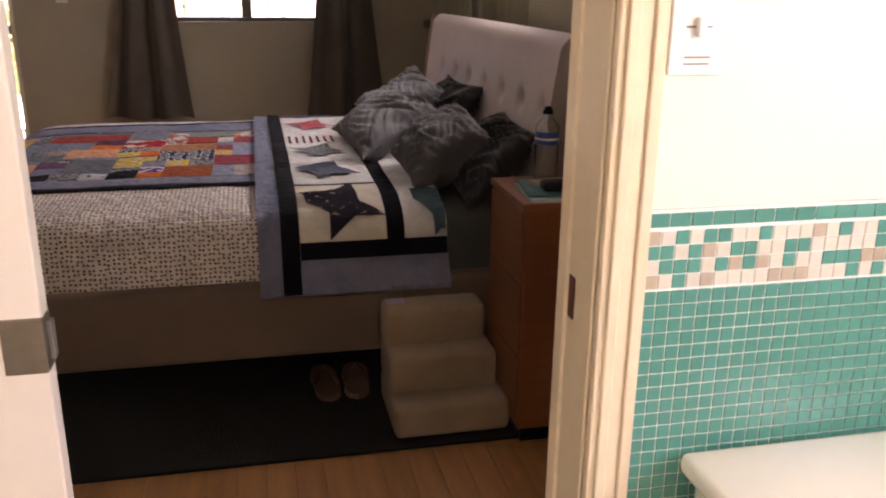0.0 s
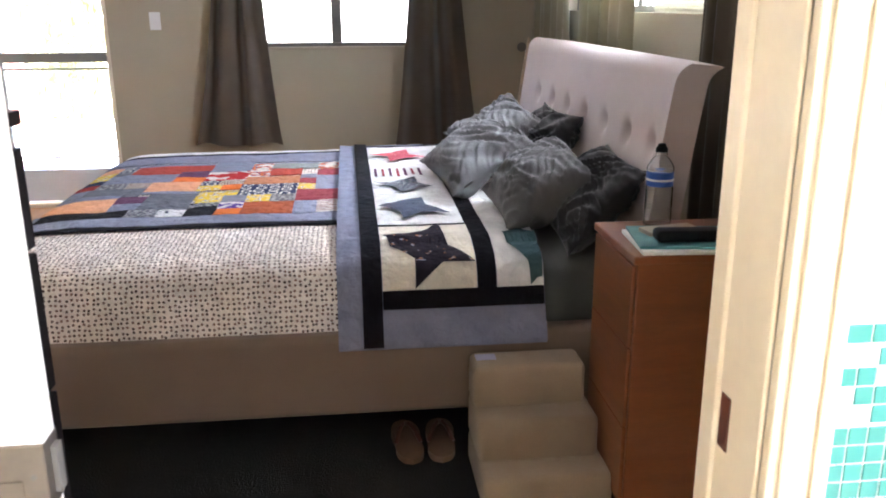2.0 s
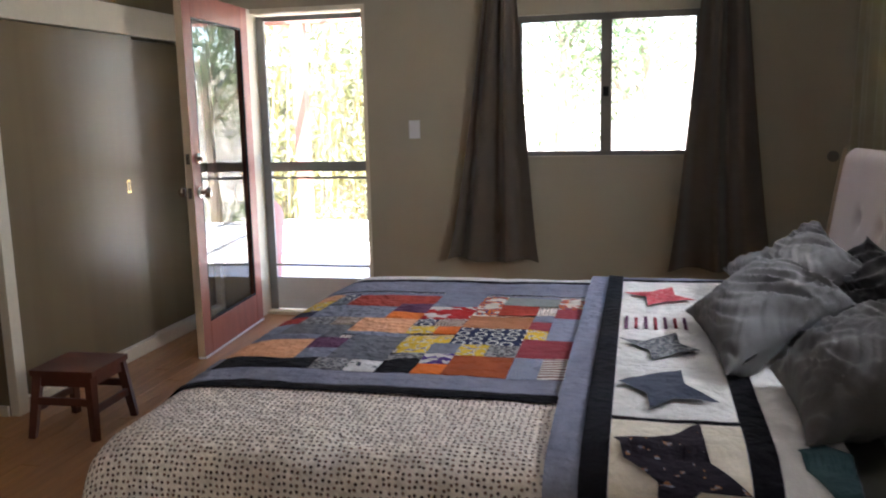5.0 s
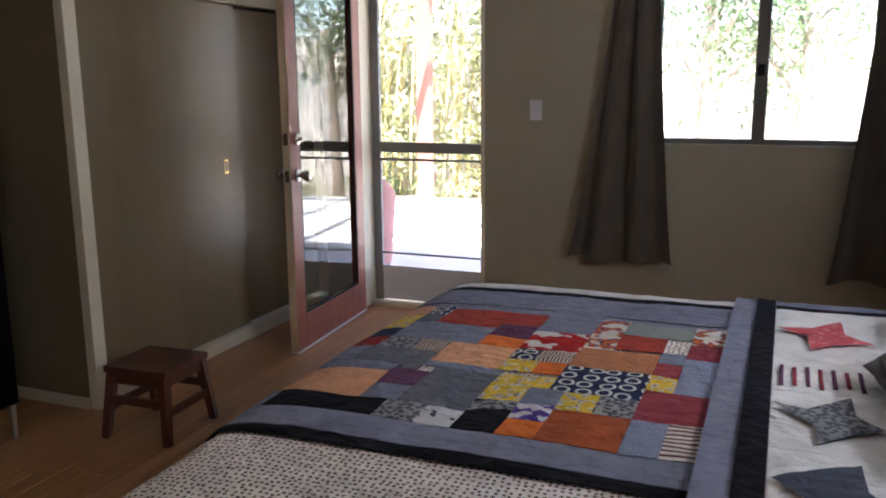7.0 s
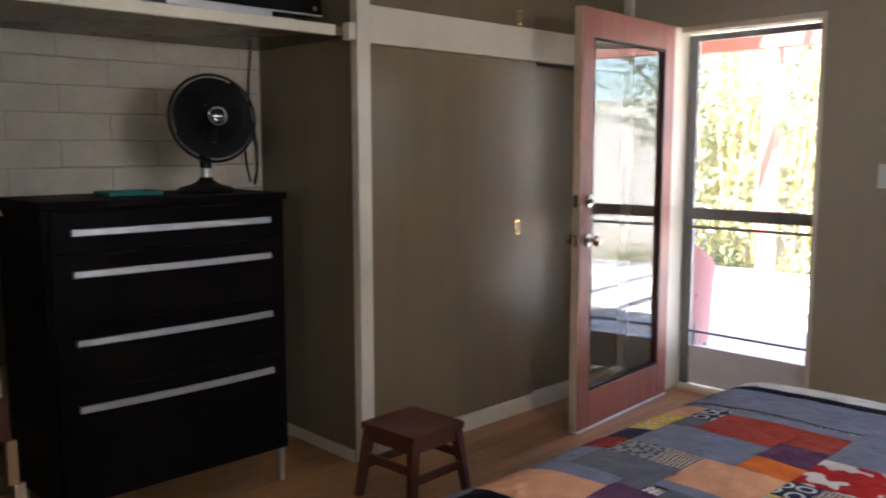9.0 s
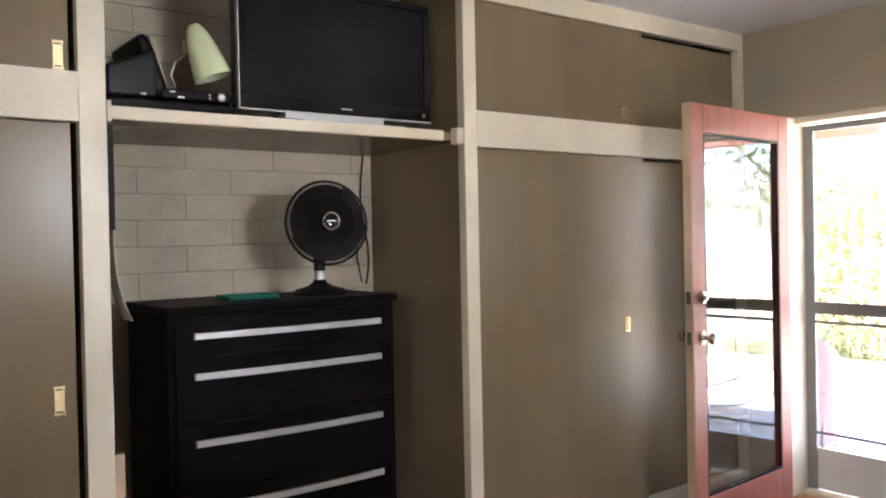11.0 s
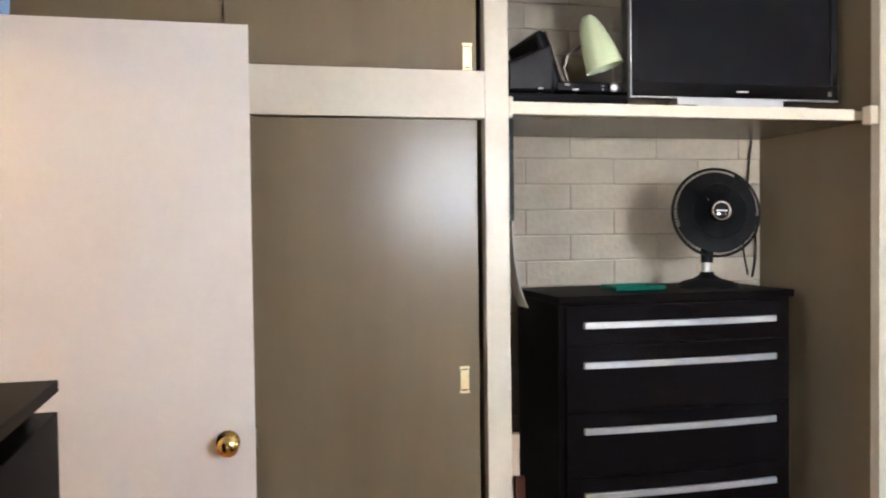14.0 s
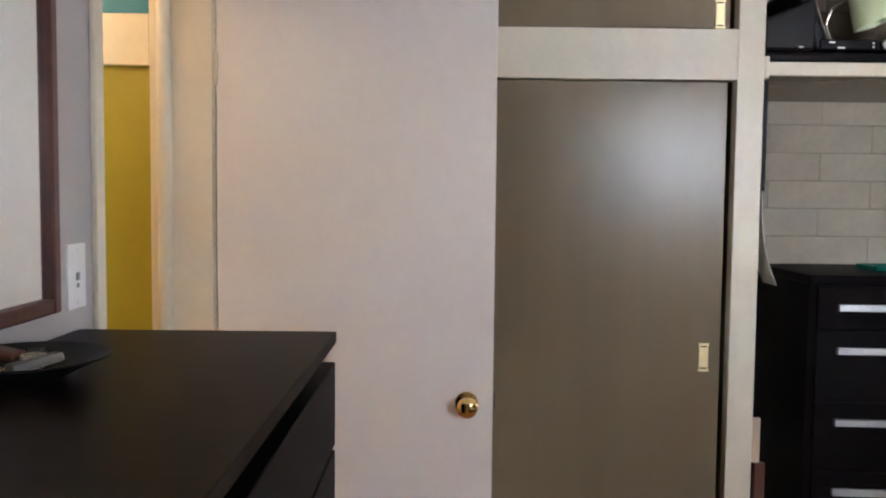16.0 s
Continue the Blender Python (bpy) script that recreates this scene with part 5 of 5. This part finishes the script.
for y_, z_, w_ in ((1.935, 0.062, 0.008), (1.935, 0.074, 0.008), (1.80, 0.076, 0.02), (1.83, 0.058, 0.024), (1.70, 0.060, 0.018)):
    part("button", boxes([(-1.4675, -1.4605, y_ - w_ / 2, y_ + w_ / 2, SZ + z_ - 0.003, SZ + z_ + 0.003)], 0.001), M_alu, pr, "small silver button")

dl = thing("desk_lamp", (-1.62, 1.90, SZ + 0.085), "small desk lamp with pale green enamel shade", "desk lamp")
part("base", cyl((-1.64, 1.88, SZ + 0.0855), (-1.64, 1.88, SZ + 0.10), 0.05, 0.045, 24), M_chrome, dl)
part("arm", tube([(-1.64, 1.88, SZ + 0.10), (-1.65, 1.86, SZ + 0.17), (-1.64, 1.875, SZ + 0.22), (-1.59, 1.92, SZ + 0.25)], 0.006), M_chrome, dl, "thin chrome arm")
LM = look((-1.565, 1.937, 2.205), (-1.548, 1.985, 2.06))
part("shade", lathe([(0.004, 0.058), (0.018, 0.054), (0.032, 0.036), (0.045, 0.0), (0.056, -0.05), (0.064, -0.10), (0.070, -0.150), (0.067, -0.150), (0.052, -0.05), (0.03, 0.025)], LM, 32), M_lamp, dl, "pale green bell shade", smooth=True)

cord = thing("power_cord", (-2.13, 2.95, 1.224), "black power cord hanging down the block wall", "cord")
part("cable", tube([(-2.14 + 0.006 * math.sin(i), 2.985 - 0.02 * math.sin(i * 0.6), 1.868 - i * 0.064) for i in range(11)], 0.0045), M_matte, cord)
part("cable", tube([(-2.14, 2.97 - 0.03 * math.sin(i * 0.5) , 1.60 - i * 0.06) for i in range(7)], 0.0035), M_matte, cord)
strip = thing("folded_board", (-1.46, 1.60, 0.0), "dark board and paper hanging in the niche corner", "board")
part("board", boxes([(-1.56, -1.44, 1.556, 1.590, 1.50, 1.855)], 0.002), M_matte, strip)
part("paper", sheet(lambda u, v: Vector((-1.56 + 0.115 * u, 1.584 + 0.058 * (1 - v) ** 2.5, 1.19 + 0.312 * v)), 6, 10, (0, -0.002, 0)), M_paper, strip, "pale curling paper")
brd = thing("leaning_plank", (-1.44, 1.66, 0.0), "patched wooden plank leaning between post and chest", "plank")
for i in range(5):
    part("plank_section", boxes([(-1.455, -1.435, 1.565 + 0.035 * (4 - i) * 0.55, 1.60 + 0.035 * (4 - i) * 0.55, 0.002 + i * 0.15, 0.15 + i * 0.15)], 0.002), (M_stool, M_edge, M_yarn, M_stool, M_edge)[i], brd)

# ---- stool ----
st = thing("stool", (-0.995, 2.99, 0.0), "low dark mahogany wooden stool", "stool")
SM = pose(-0.995, 2.99, 0, 0, 0, 3)
ZS = 0.305


def spart(name, bm):
    bm.transform(SM)
    return part(name, bm, M_stool, st)


def seat_fn(u, v):
    a, b2 = 2 * u - 1, 2 * v - 1
    return Vector((a * 0.150, b2 * 0.145, ZS - 0.010 * (1 - a * a) * (1 - b2 * b2)))


bm = sheet(seat_fn, 14, 14)
bmesh.ops.recalc_face_normals(bm, faces=bm.faces[:])
g = bmesh.ops.extrude_face_region(bm, geom=bm.faces[:])
bmesh.ops.translate(bm, verts=[e for e in g["geom"] if isinstance(e, bmesh.types.BMVert)], vec=(0, 0, -0.026))
spart("seat", bm)
for sx in (-1, 1):
    for sy_ in (-1, 1):
        bm = cyl((sx * 0.152, sy_ * 0.160, 0.0), (sx * 0.125, sy_ * 0.120, ZS - 0.025), 0.021, 0.027, 4)
        spart("leg", bm)
for sx in (-1, 1):
    spart("stretcher", boxes([(sx * 0.141 - 0.008, sx * 0.141 + 0.008, -0.13, 0.13, 0.11, 0.145)], 0.003))
    spart("apron", boxes([(sx * 0.126 - 0.009, sx * 0.126 + 0.009, -0.11, 0.12, ZS - 0.075, ZS - 0.027)], 0.002))
for sy_ in (-1, 1):
    spart("stretcher", boxes([(-0.125, 0.125, sy_ * 0.142 - 0.009, sy_ * 0.142 + 0.009, 0.15, 0.185)], 0.003))
    spart("apron", boxes([(-0.115, 0.115, sy_ * 0.122 - 0.009, sy_ * 0.122 + 0.009, ZS - 0.075, ZS - 0.027)], 0.002))

# ---- bathroom: toilet ----
toilet = thing("toilet", (2.08, -0.45, 0.0), "white porcelain toilet below the mosaic wall", "toilet")
part("tank", box(1.86, 2.30, -0.435, -0.268, 0.36, 0.70, bevel=0.02, seg=3), M_ceramic, toilet, smooth=True)
part("tank_lid", box(1.84, 2.32, -0.45, -0.262, 0.701, 0.735, bevel=0.012, seg=3), M_ceramic, toilet, smooth=True)
part("bowl", lathe([(0.12, 0), (0.13, 0.02), (0.11, 0.12), (0.15, 0.28), (0.19, 0.38), (0.195, 0.40), (0.15, 0.405), (0.10, 0.25), (0.02, 0.22)], pose(2.08, -0.68, 0) @ Matrix.Diagonal((0.95, 1.2, 1, 1)), 32), M_ceramic, toilet, smooth=True)
part("seat", lathe([(0.19, 0.402), (0.20, 0.41), (0.19, 0.422), (0.02, 0.424)], pose(2.08, -0.68, 0.004) @ Matrix.Diagonal((0.95, 1.2, 1, 1)), 32), M_ceramic, toilet, smooth=True)

# ---- garden ----
structure("ground", boxes([(-400, 400, -400, 400, -0.35, -0.25)]), M_ground, "dry garden soil reaching far off", "ground")
patio = structure("patio", boxes([(-9.0, 9.0, 5.29, 10.2, -0.249, -0.02)]), M_concrete, "pale sunlit concrete patio", "pavement")


def leaves(bm, centre, spread, count, size, rnd):
    for _ in range(count):
        p = Vector((rnd.gauss(0, spread[0]), rnd.gauss(0, spread[1]), rnd.gauss(0, spread[2]))) + Vector(centre)
        a = Euler((rnd.uniform(-1.2, 1.2), rnd.uniform(-1.2, 1.2), rnd.uniform(0, 6.28))).to_matrix()
        l, w = size * rnd.uniform(0.6, 1.4), size * 0.22
        vs = [bm.verts.new(p + a @ Vector(q)) for q in ((0, 0, 0), (l * 0.4, w, 0.01), (l, 0, -0.02), (l * 0.4, -w, 0.01))]
        bm.faces.new(vs)


def tree(name, label, x, y, h, material, seed, trunk=0.09, crown=1.1, base=-0.25):
    rnd = random.Random(seed)
    ob = thing(name, (x, y, base), label, "tree", "garden trees")
    bm = cyl((x, y, base), (x + 0.1, y, base + h * 0.55), trunk, trunk * 0.6, 10)
    tips = []
    for k in range(9):
        a, q = rnd.uniform(0, 6.28), rnd.uniform(0.3, 0.55)
        s = Vector((x + 0.1 * q, y, base + h * q))
        e = s + Vector((math.cos(a) * crown * rnd.uniform(0.5, 1), math.sin(a) * crown * rnd.uniform(0.5, 1), h * rnd.uniform(0.15, 0.45)))
        cyl(s, e, trunk * 0.35, trunk * 0.1, 6, bm)
        tips += [e, s.lerp(e, 0.6)]
    part("trunk", bm, M_bark, ob)
    bm = bmesh.new()
    for e in tips:
        leaves(bm, e, (crown * 0.36, crown * 0.36, crown * 0.36), 120, 0.11, rnd)
    part("crown", bm, material, ob)


def bamboo(x, y, seed, n=15, h=4.2):
    rnd = random.Random(seed)
    ob = thing("bamboo_clump", (x, y, -0.25), "sunlit yellow-green bamboo clump behind the patio", "bamboo", "bamboo hedge")
    bm, lm = bmesh.new(), bmesh.new()
    for _ in range(n):
        px, py = x + rnd.gauss(0, 0.32), y + rnd.gauss(0, 0.2)
        lean = Vector((rnd.gauss(0, 0.45), rnd.gauss(-0.1, 0.3), 0))
        hh = h * rnd.uniform(0.7, 1.1)
        pts = [Vector((px, py, -0.25)) + lean * (q ** 2) + Vector((0, 0, hh * q)) for q in (0, 0.25, 0.5, 0.75, 1.0)]
        tube(pts, 0.014, 5, bm)
        for q in pts[1:]:
            leaves(lm, q, (0.22, 0.2, 0.32), 20, 0.16, rnd)
    part("canes", bm, M_cane, ob)
    part("foliage", lm, M_leaf, ob)


for i in range(8):
    bamboo(-7.2 + i * 0.78, 10.9 + 0.25 * math.sin(i * 2.1), 20 + i)
tree("tree", "leafy shade tree beyond the window", 0.4, 11.0, 4.6, M_leaf2, 3)
tree("tree", "leafy shade tree beyond the window", 1.5, 11.3, 4.4, M_leaf2, 4)
tree("tree", "leafy shade tree beyond the patio", -7.6, 13.2, 6.0, M_leaf2, 6)
# Unseen pale slab, added to bounce sunlight into the east window.
structure("side_path", boxes([(2.87, 7.0, -6, 5.28, -0.249, -0.10)]), M_concrete, "pale unseen slab bouncing daylight towards the east window", "pavement")
for i in range(9):
    rnd = random.Random(70 + i)
    x = -4.6 + i * 1.05
    s = thing("shrub", (x, 10.35, -0.25), "low green garden shrub edging the patio", "shrub", "patio shrubs")
    bm = bmesh.new()
    leaves(bm, (x, 10.35, 0.02), (0.22, 0.12, 0.13), 330, 0.08, rnd)
    part("foliage", bm, M_leaf2 if i % 2 else M_leaf, s)

# Boards coloured pale to imitate the glare of the sunlit background.
M_fence = mat("sunlit_pale_board", (0.72, 0.68, 0.60), 0.85, vary=0.12, scale=3, fine=30, bump=0.1, rand=0.1)
fence = thing("fence", (0, 11.6, -0.25), "board fence coloured pale for sun glare behind the bamboo", "fence")
for i in range(84):
    part("board", boxes([(-9 + i * 0.2, -8.81 + i * 0.2, 11.9, 11.92, -0.25, 2.1 + 0.01 * math.sin(i * 7))]), M_fence, fence)
pc = thing("patio_cover", (-1.2, 7.5, -0.02), "red-brown painted wooden patio cover", "patio cover")
for x in (-4.6, -2.26, 2.6):
    part("post", boxes([(x - 0.07, x + 0.07, 8.73, 8.87, -0.02, 2.35)], 0.006), M_post, pc)
part("beam", boxes([(-5.0, 3.2, 8.74, 8.86, 2.351, 2.50)], 0.006), M_post, pc)
for i in range(14):
    part("rafter", boxes([(-4.9 + i * 0.6, -4.85 + i * 0.6, 5.895, 9.2, 2.501, 2.60)], 0.003), M_post, pc)

# Boards added on the left part only to cast shade on the patio.
for i in range(13):
    part("roof_board", boxes([(-6.2 + i * 0.30, -5.905 + i * 0.30, 5.9, 9.2, 2.602, 2.622)]), M_post, pc)

def patio_chair(x, y, rz):
    m = pose(x, y, -0.02, 0, 0, rz)
    ob = thing("patio_chair", (x, y, -0.02), "faded red woven patio chair on the concrete", "chair", "patio chairs")

    def back(u, v):
        a = (u - 0.5) * 3.0
        r = 0.80 + 0.20 * v
        return m @ Vector((0.28 * math.sin(a) * r, (0.25 * math.cos(a) + 0.06 * v) * r, 0.06 + 0.76 * v - 0.22 * (abs(u - 0.5) * 2) ** 2 * v))
    part("woven_shell", sheet(back, 20, 12, (0, 0.012, 0)), M_sling, ob, smooth=True)
    part("seat", sheet(lambda u, v: m @ Vector(((u - 0.5) * 0.40, (v - 0.55) * 0.42, 0.40 + 0.02 * (2 * v - 1) ** 2)), 10, 10, (0, 0, -0.012)), M_sling, ob, smooth=True)
    for sx in (-1, 1):
        for sy in (-1, 1):
            part("leg", cyl(m @ Vector((sx * 0.17, sy * 0.15, 0)), m @ Vector((sx * 0.17, sy * 0.14, 0.395)), 0.014, n=10), M_grey, ob)


M_sling = spots(mat("faded_red_weave", (0.48, 0.20, 0.19), 0.8, vary=0.15, scale=10, fine=80, bump=0.3), (0.60, 0.42, 0.40), 40, 0.25, "dots")
patio_chair(-1.65, 6.12, 195)
patio_chair(-3.1, 6.5, 150)
patio_chair(-3.6, 7.6, 60)
tb = thing("patio_table", (-3.0, 7.2, -0.02), "round glass-topped patio table", "table")
part("tabletop", cyl((-3.0, 7.3, 0.68), (-3.0, 7.3, 0.70), 0.5, n=40), M_grey, tb)
for a in range(4):
    part("leg", cyl((-3.0 + 0.38 * math.cos(a * 1.57 + 0.7), 7.3 + 0.38 * math.sin(a * 1.57 + 0.7), -0.02), (-3.0 + 0.3 * math.cos(a * 1.57 + 0.7), 7.3 + 0.3 * math.sin(a * 1.57 + 0.7), 0.68), 0.016, n=10), M_grey, tb)

# ---- pieces of the floor and walls ----
floor = structure("floor", boxes([(-2.16, XE, 5.085, 5.17, -0.0055, 0.0)]), M_floor, "orange-brown hardwood strip floor", "floor")
strips = {}


def shared(key, make):
    if key not in strips:
        bm = make()
        me = bpy.data.meshes.new(key)
        bm.to_mesh(me)
        bm.free()
        strips[key] = me
    return strips[key]


def lay(name, key, make, material, parent, loc):
    me = shared(key, make)
    if not me.materials:
        me.materials.append(material)
    ob = new(name, me)
    ob.location = Vector(loc) - ORIGIN.get(parent, Vector((0, 0, 0)))
    ob.parent = parent
    return ob


rnd = random.Random(5)
x, k = -2.15, 0
while x < XE - 0.02:
    w = min(0.083, XE - x)
    cuts = [-0.055, -0.055 + 0.5 + 1.2 * rnd.random()]
    while cuts[-1] < 3.6:
        cuts.append(cuts[-1] + rnd.choice((1.1, 1.5, 1.9)))
    cuts = [c for c in cuts if c < 4.8] + [5.083]
    for a, b in zip(cuts, cuts[1:]):
        lay("plank", "plank_%.3f_%.3f" % (w, b - a), lambda: box(0.0006, w - 0.0006, 0.0006, b - a - 0.0006, -0.0055, 0.0, bevel=0.001, seg=1), M_floor, floor, (x, a, 0))
    x += 0.083

niche = bpy.data.objects["wall_west"]
zr, odd = 0.003, 0
while zr < ZC - 0.02:
    h = min(0.075 if zr < 0.01 else 0.1133, ZC - zr - 0.004)
    y = 1.556 - 0.311 - (0.21 if odd else 0.0)
    while y < 3.03:
        a, b = max(y, 1.556), min(y + 0.42, 3.04)
        if b - a > 0.03:
            j_ = 0.0022 + 0.0012 * rnd.random()
            lay("block", "block_%.3f_%.3f_%.4f" % (b - a, h, j_), lambda: box(-0.016, 0.005, 0.0008, b - a - 0.0008, j_ - 0.001, h - 0.0016, bevel=0.004, seg=2), M_block, niche, (-2.16 + 0.003 * rnd.random(), a, zr))
        y += 0.42
    zr, odd = zr + h, 1 - odd

P = 0.0203
tiles = structure("tiled_wall", boxes([(DB[1] + 0.061, 2.9, YB - 0.0035, YB + 0.006, 0.0, 1.086)]), M_grout, "pale grouted wall under the mosaic", "wall")
rest = {M_tealtile: [], M_whitetile: [], M_tantile: []}
TX0 = DB[1] + 0.063
for i in range(42):
    for j in range(-5, 49):
        z0 = 0.974 - (j + 1) * P if j >= 0 else 0.9765 - (j + 1) * P
        w, x0 = P, TX0 + i * P
        if j == -5:
            z0, w, x0 = 1.0615, P * 1.5, TX0 + i * P * 1.5
        if z0 < 0 or x0 + w > 2.62:
            continue
        m_ = M_tealtile if j >= 0 or j == -5 else rnd.choice((M_tealtile, M_tealtile, M_whitetile, M_whitetile, M_whitetile, M_tantile))
        if x0 < 2.0 and z0 > 0.64:
            lay("tile", "tile_%s_%.3f" % (m_.name, w), lambda: box(0.0008, w - 0.0008, -0.0014, 0.002, 0.0008, P - 0.0008, bevel=0.0006, seg=1), m_, tiles, (x0, YB - 0.0036, z0))
        else:
            rest[m_].append((x0 + 0.0008, x0 + w - 0.0008, YB - 0.0050, YB - 0.0036, z0 + 0.0008, z0 + P - 0.0008))
for m_, rows_ in rest.items():
    v, f = [], []
    for x0, x1, y0, y1, z0, z1 in rows_:
        o = len(v)
        v += [(x0, y1, z0), (x1, y1, z0), (x1, y1, z1), (x0, y1, z1), (x0, y0, z0), (x1, y0, z0), (x1, y0, z1), (x0, y0, z1)]
        f += [(o + 4, o + 5, o + 6, o + 7), (o, o + 1, o + 5, o + 4), (o + 3, o + 7, o + 6, o + 2), (o, o + 4, o + 7, o + 3), (o + 1, o + 2, o + 6, o + 5)]
    me = bpy.data.meshes.new("mosaic")
    me.from_pydata(v, [], f)
    me.materials.append(m_)
    ob = new("mosaic", me)
    ob.parent = tiles
    ob["kind"] = "stuff"
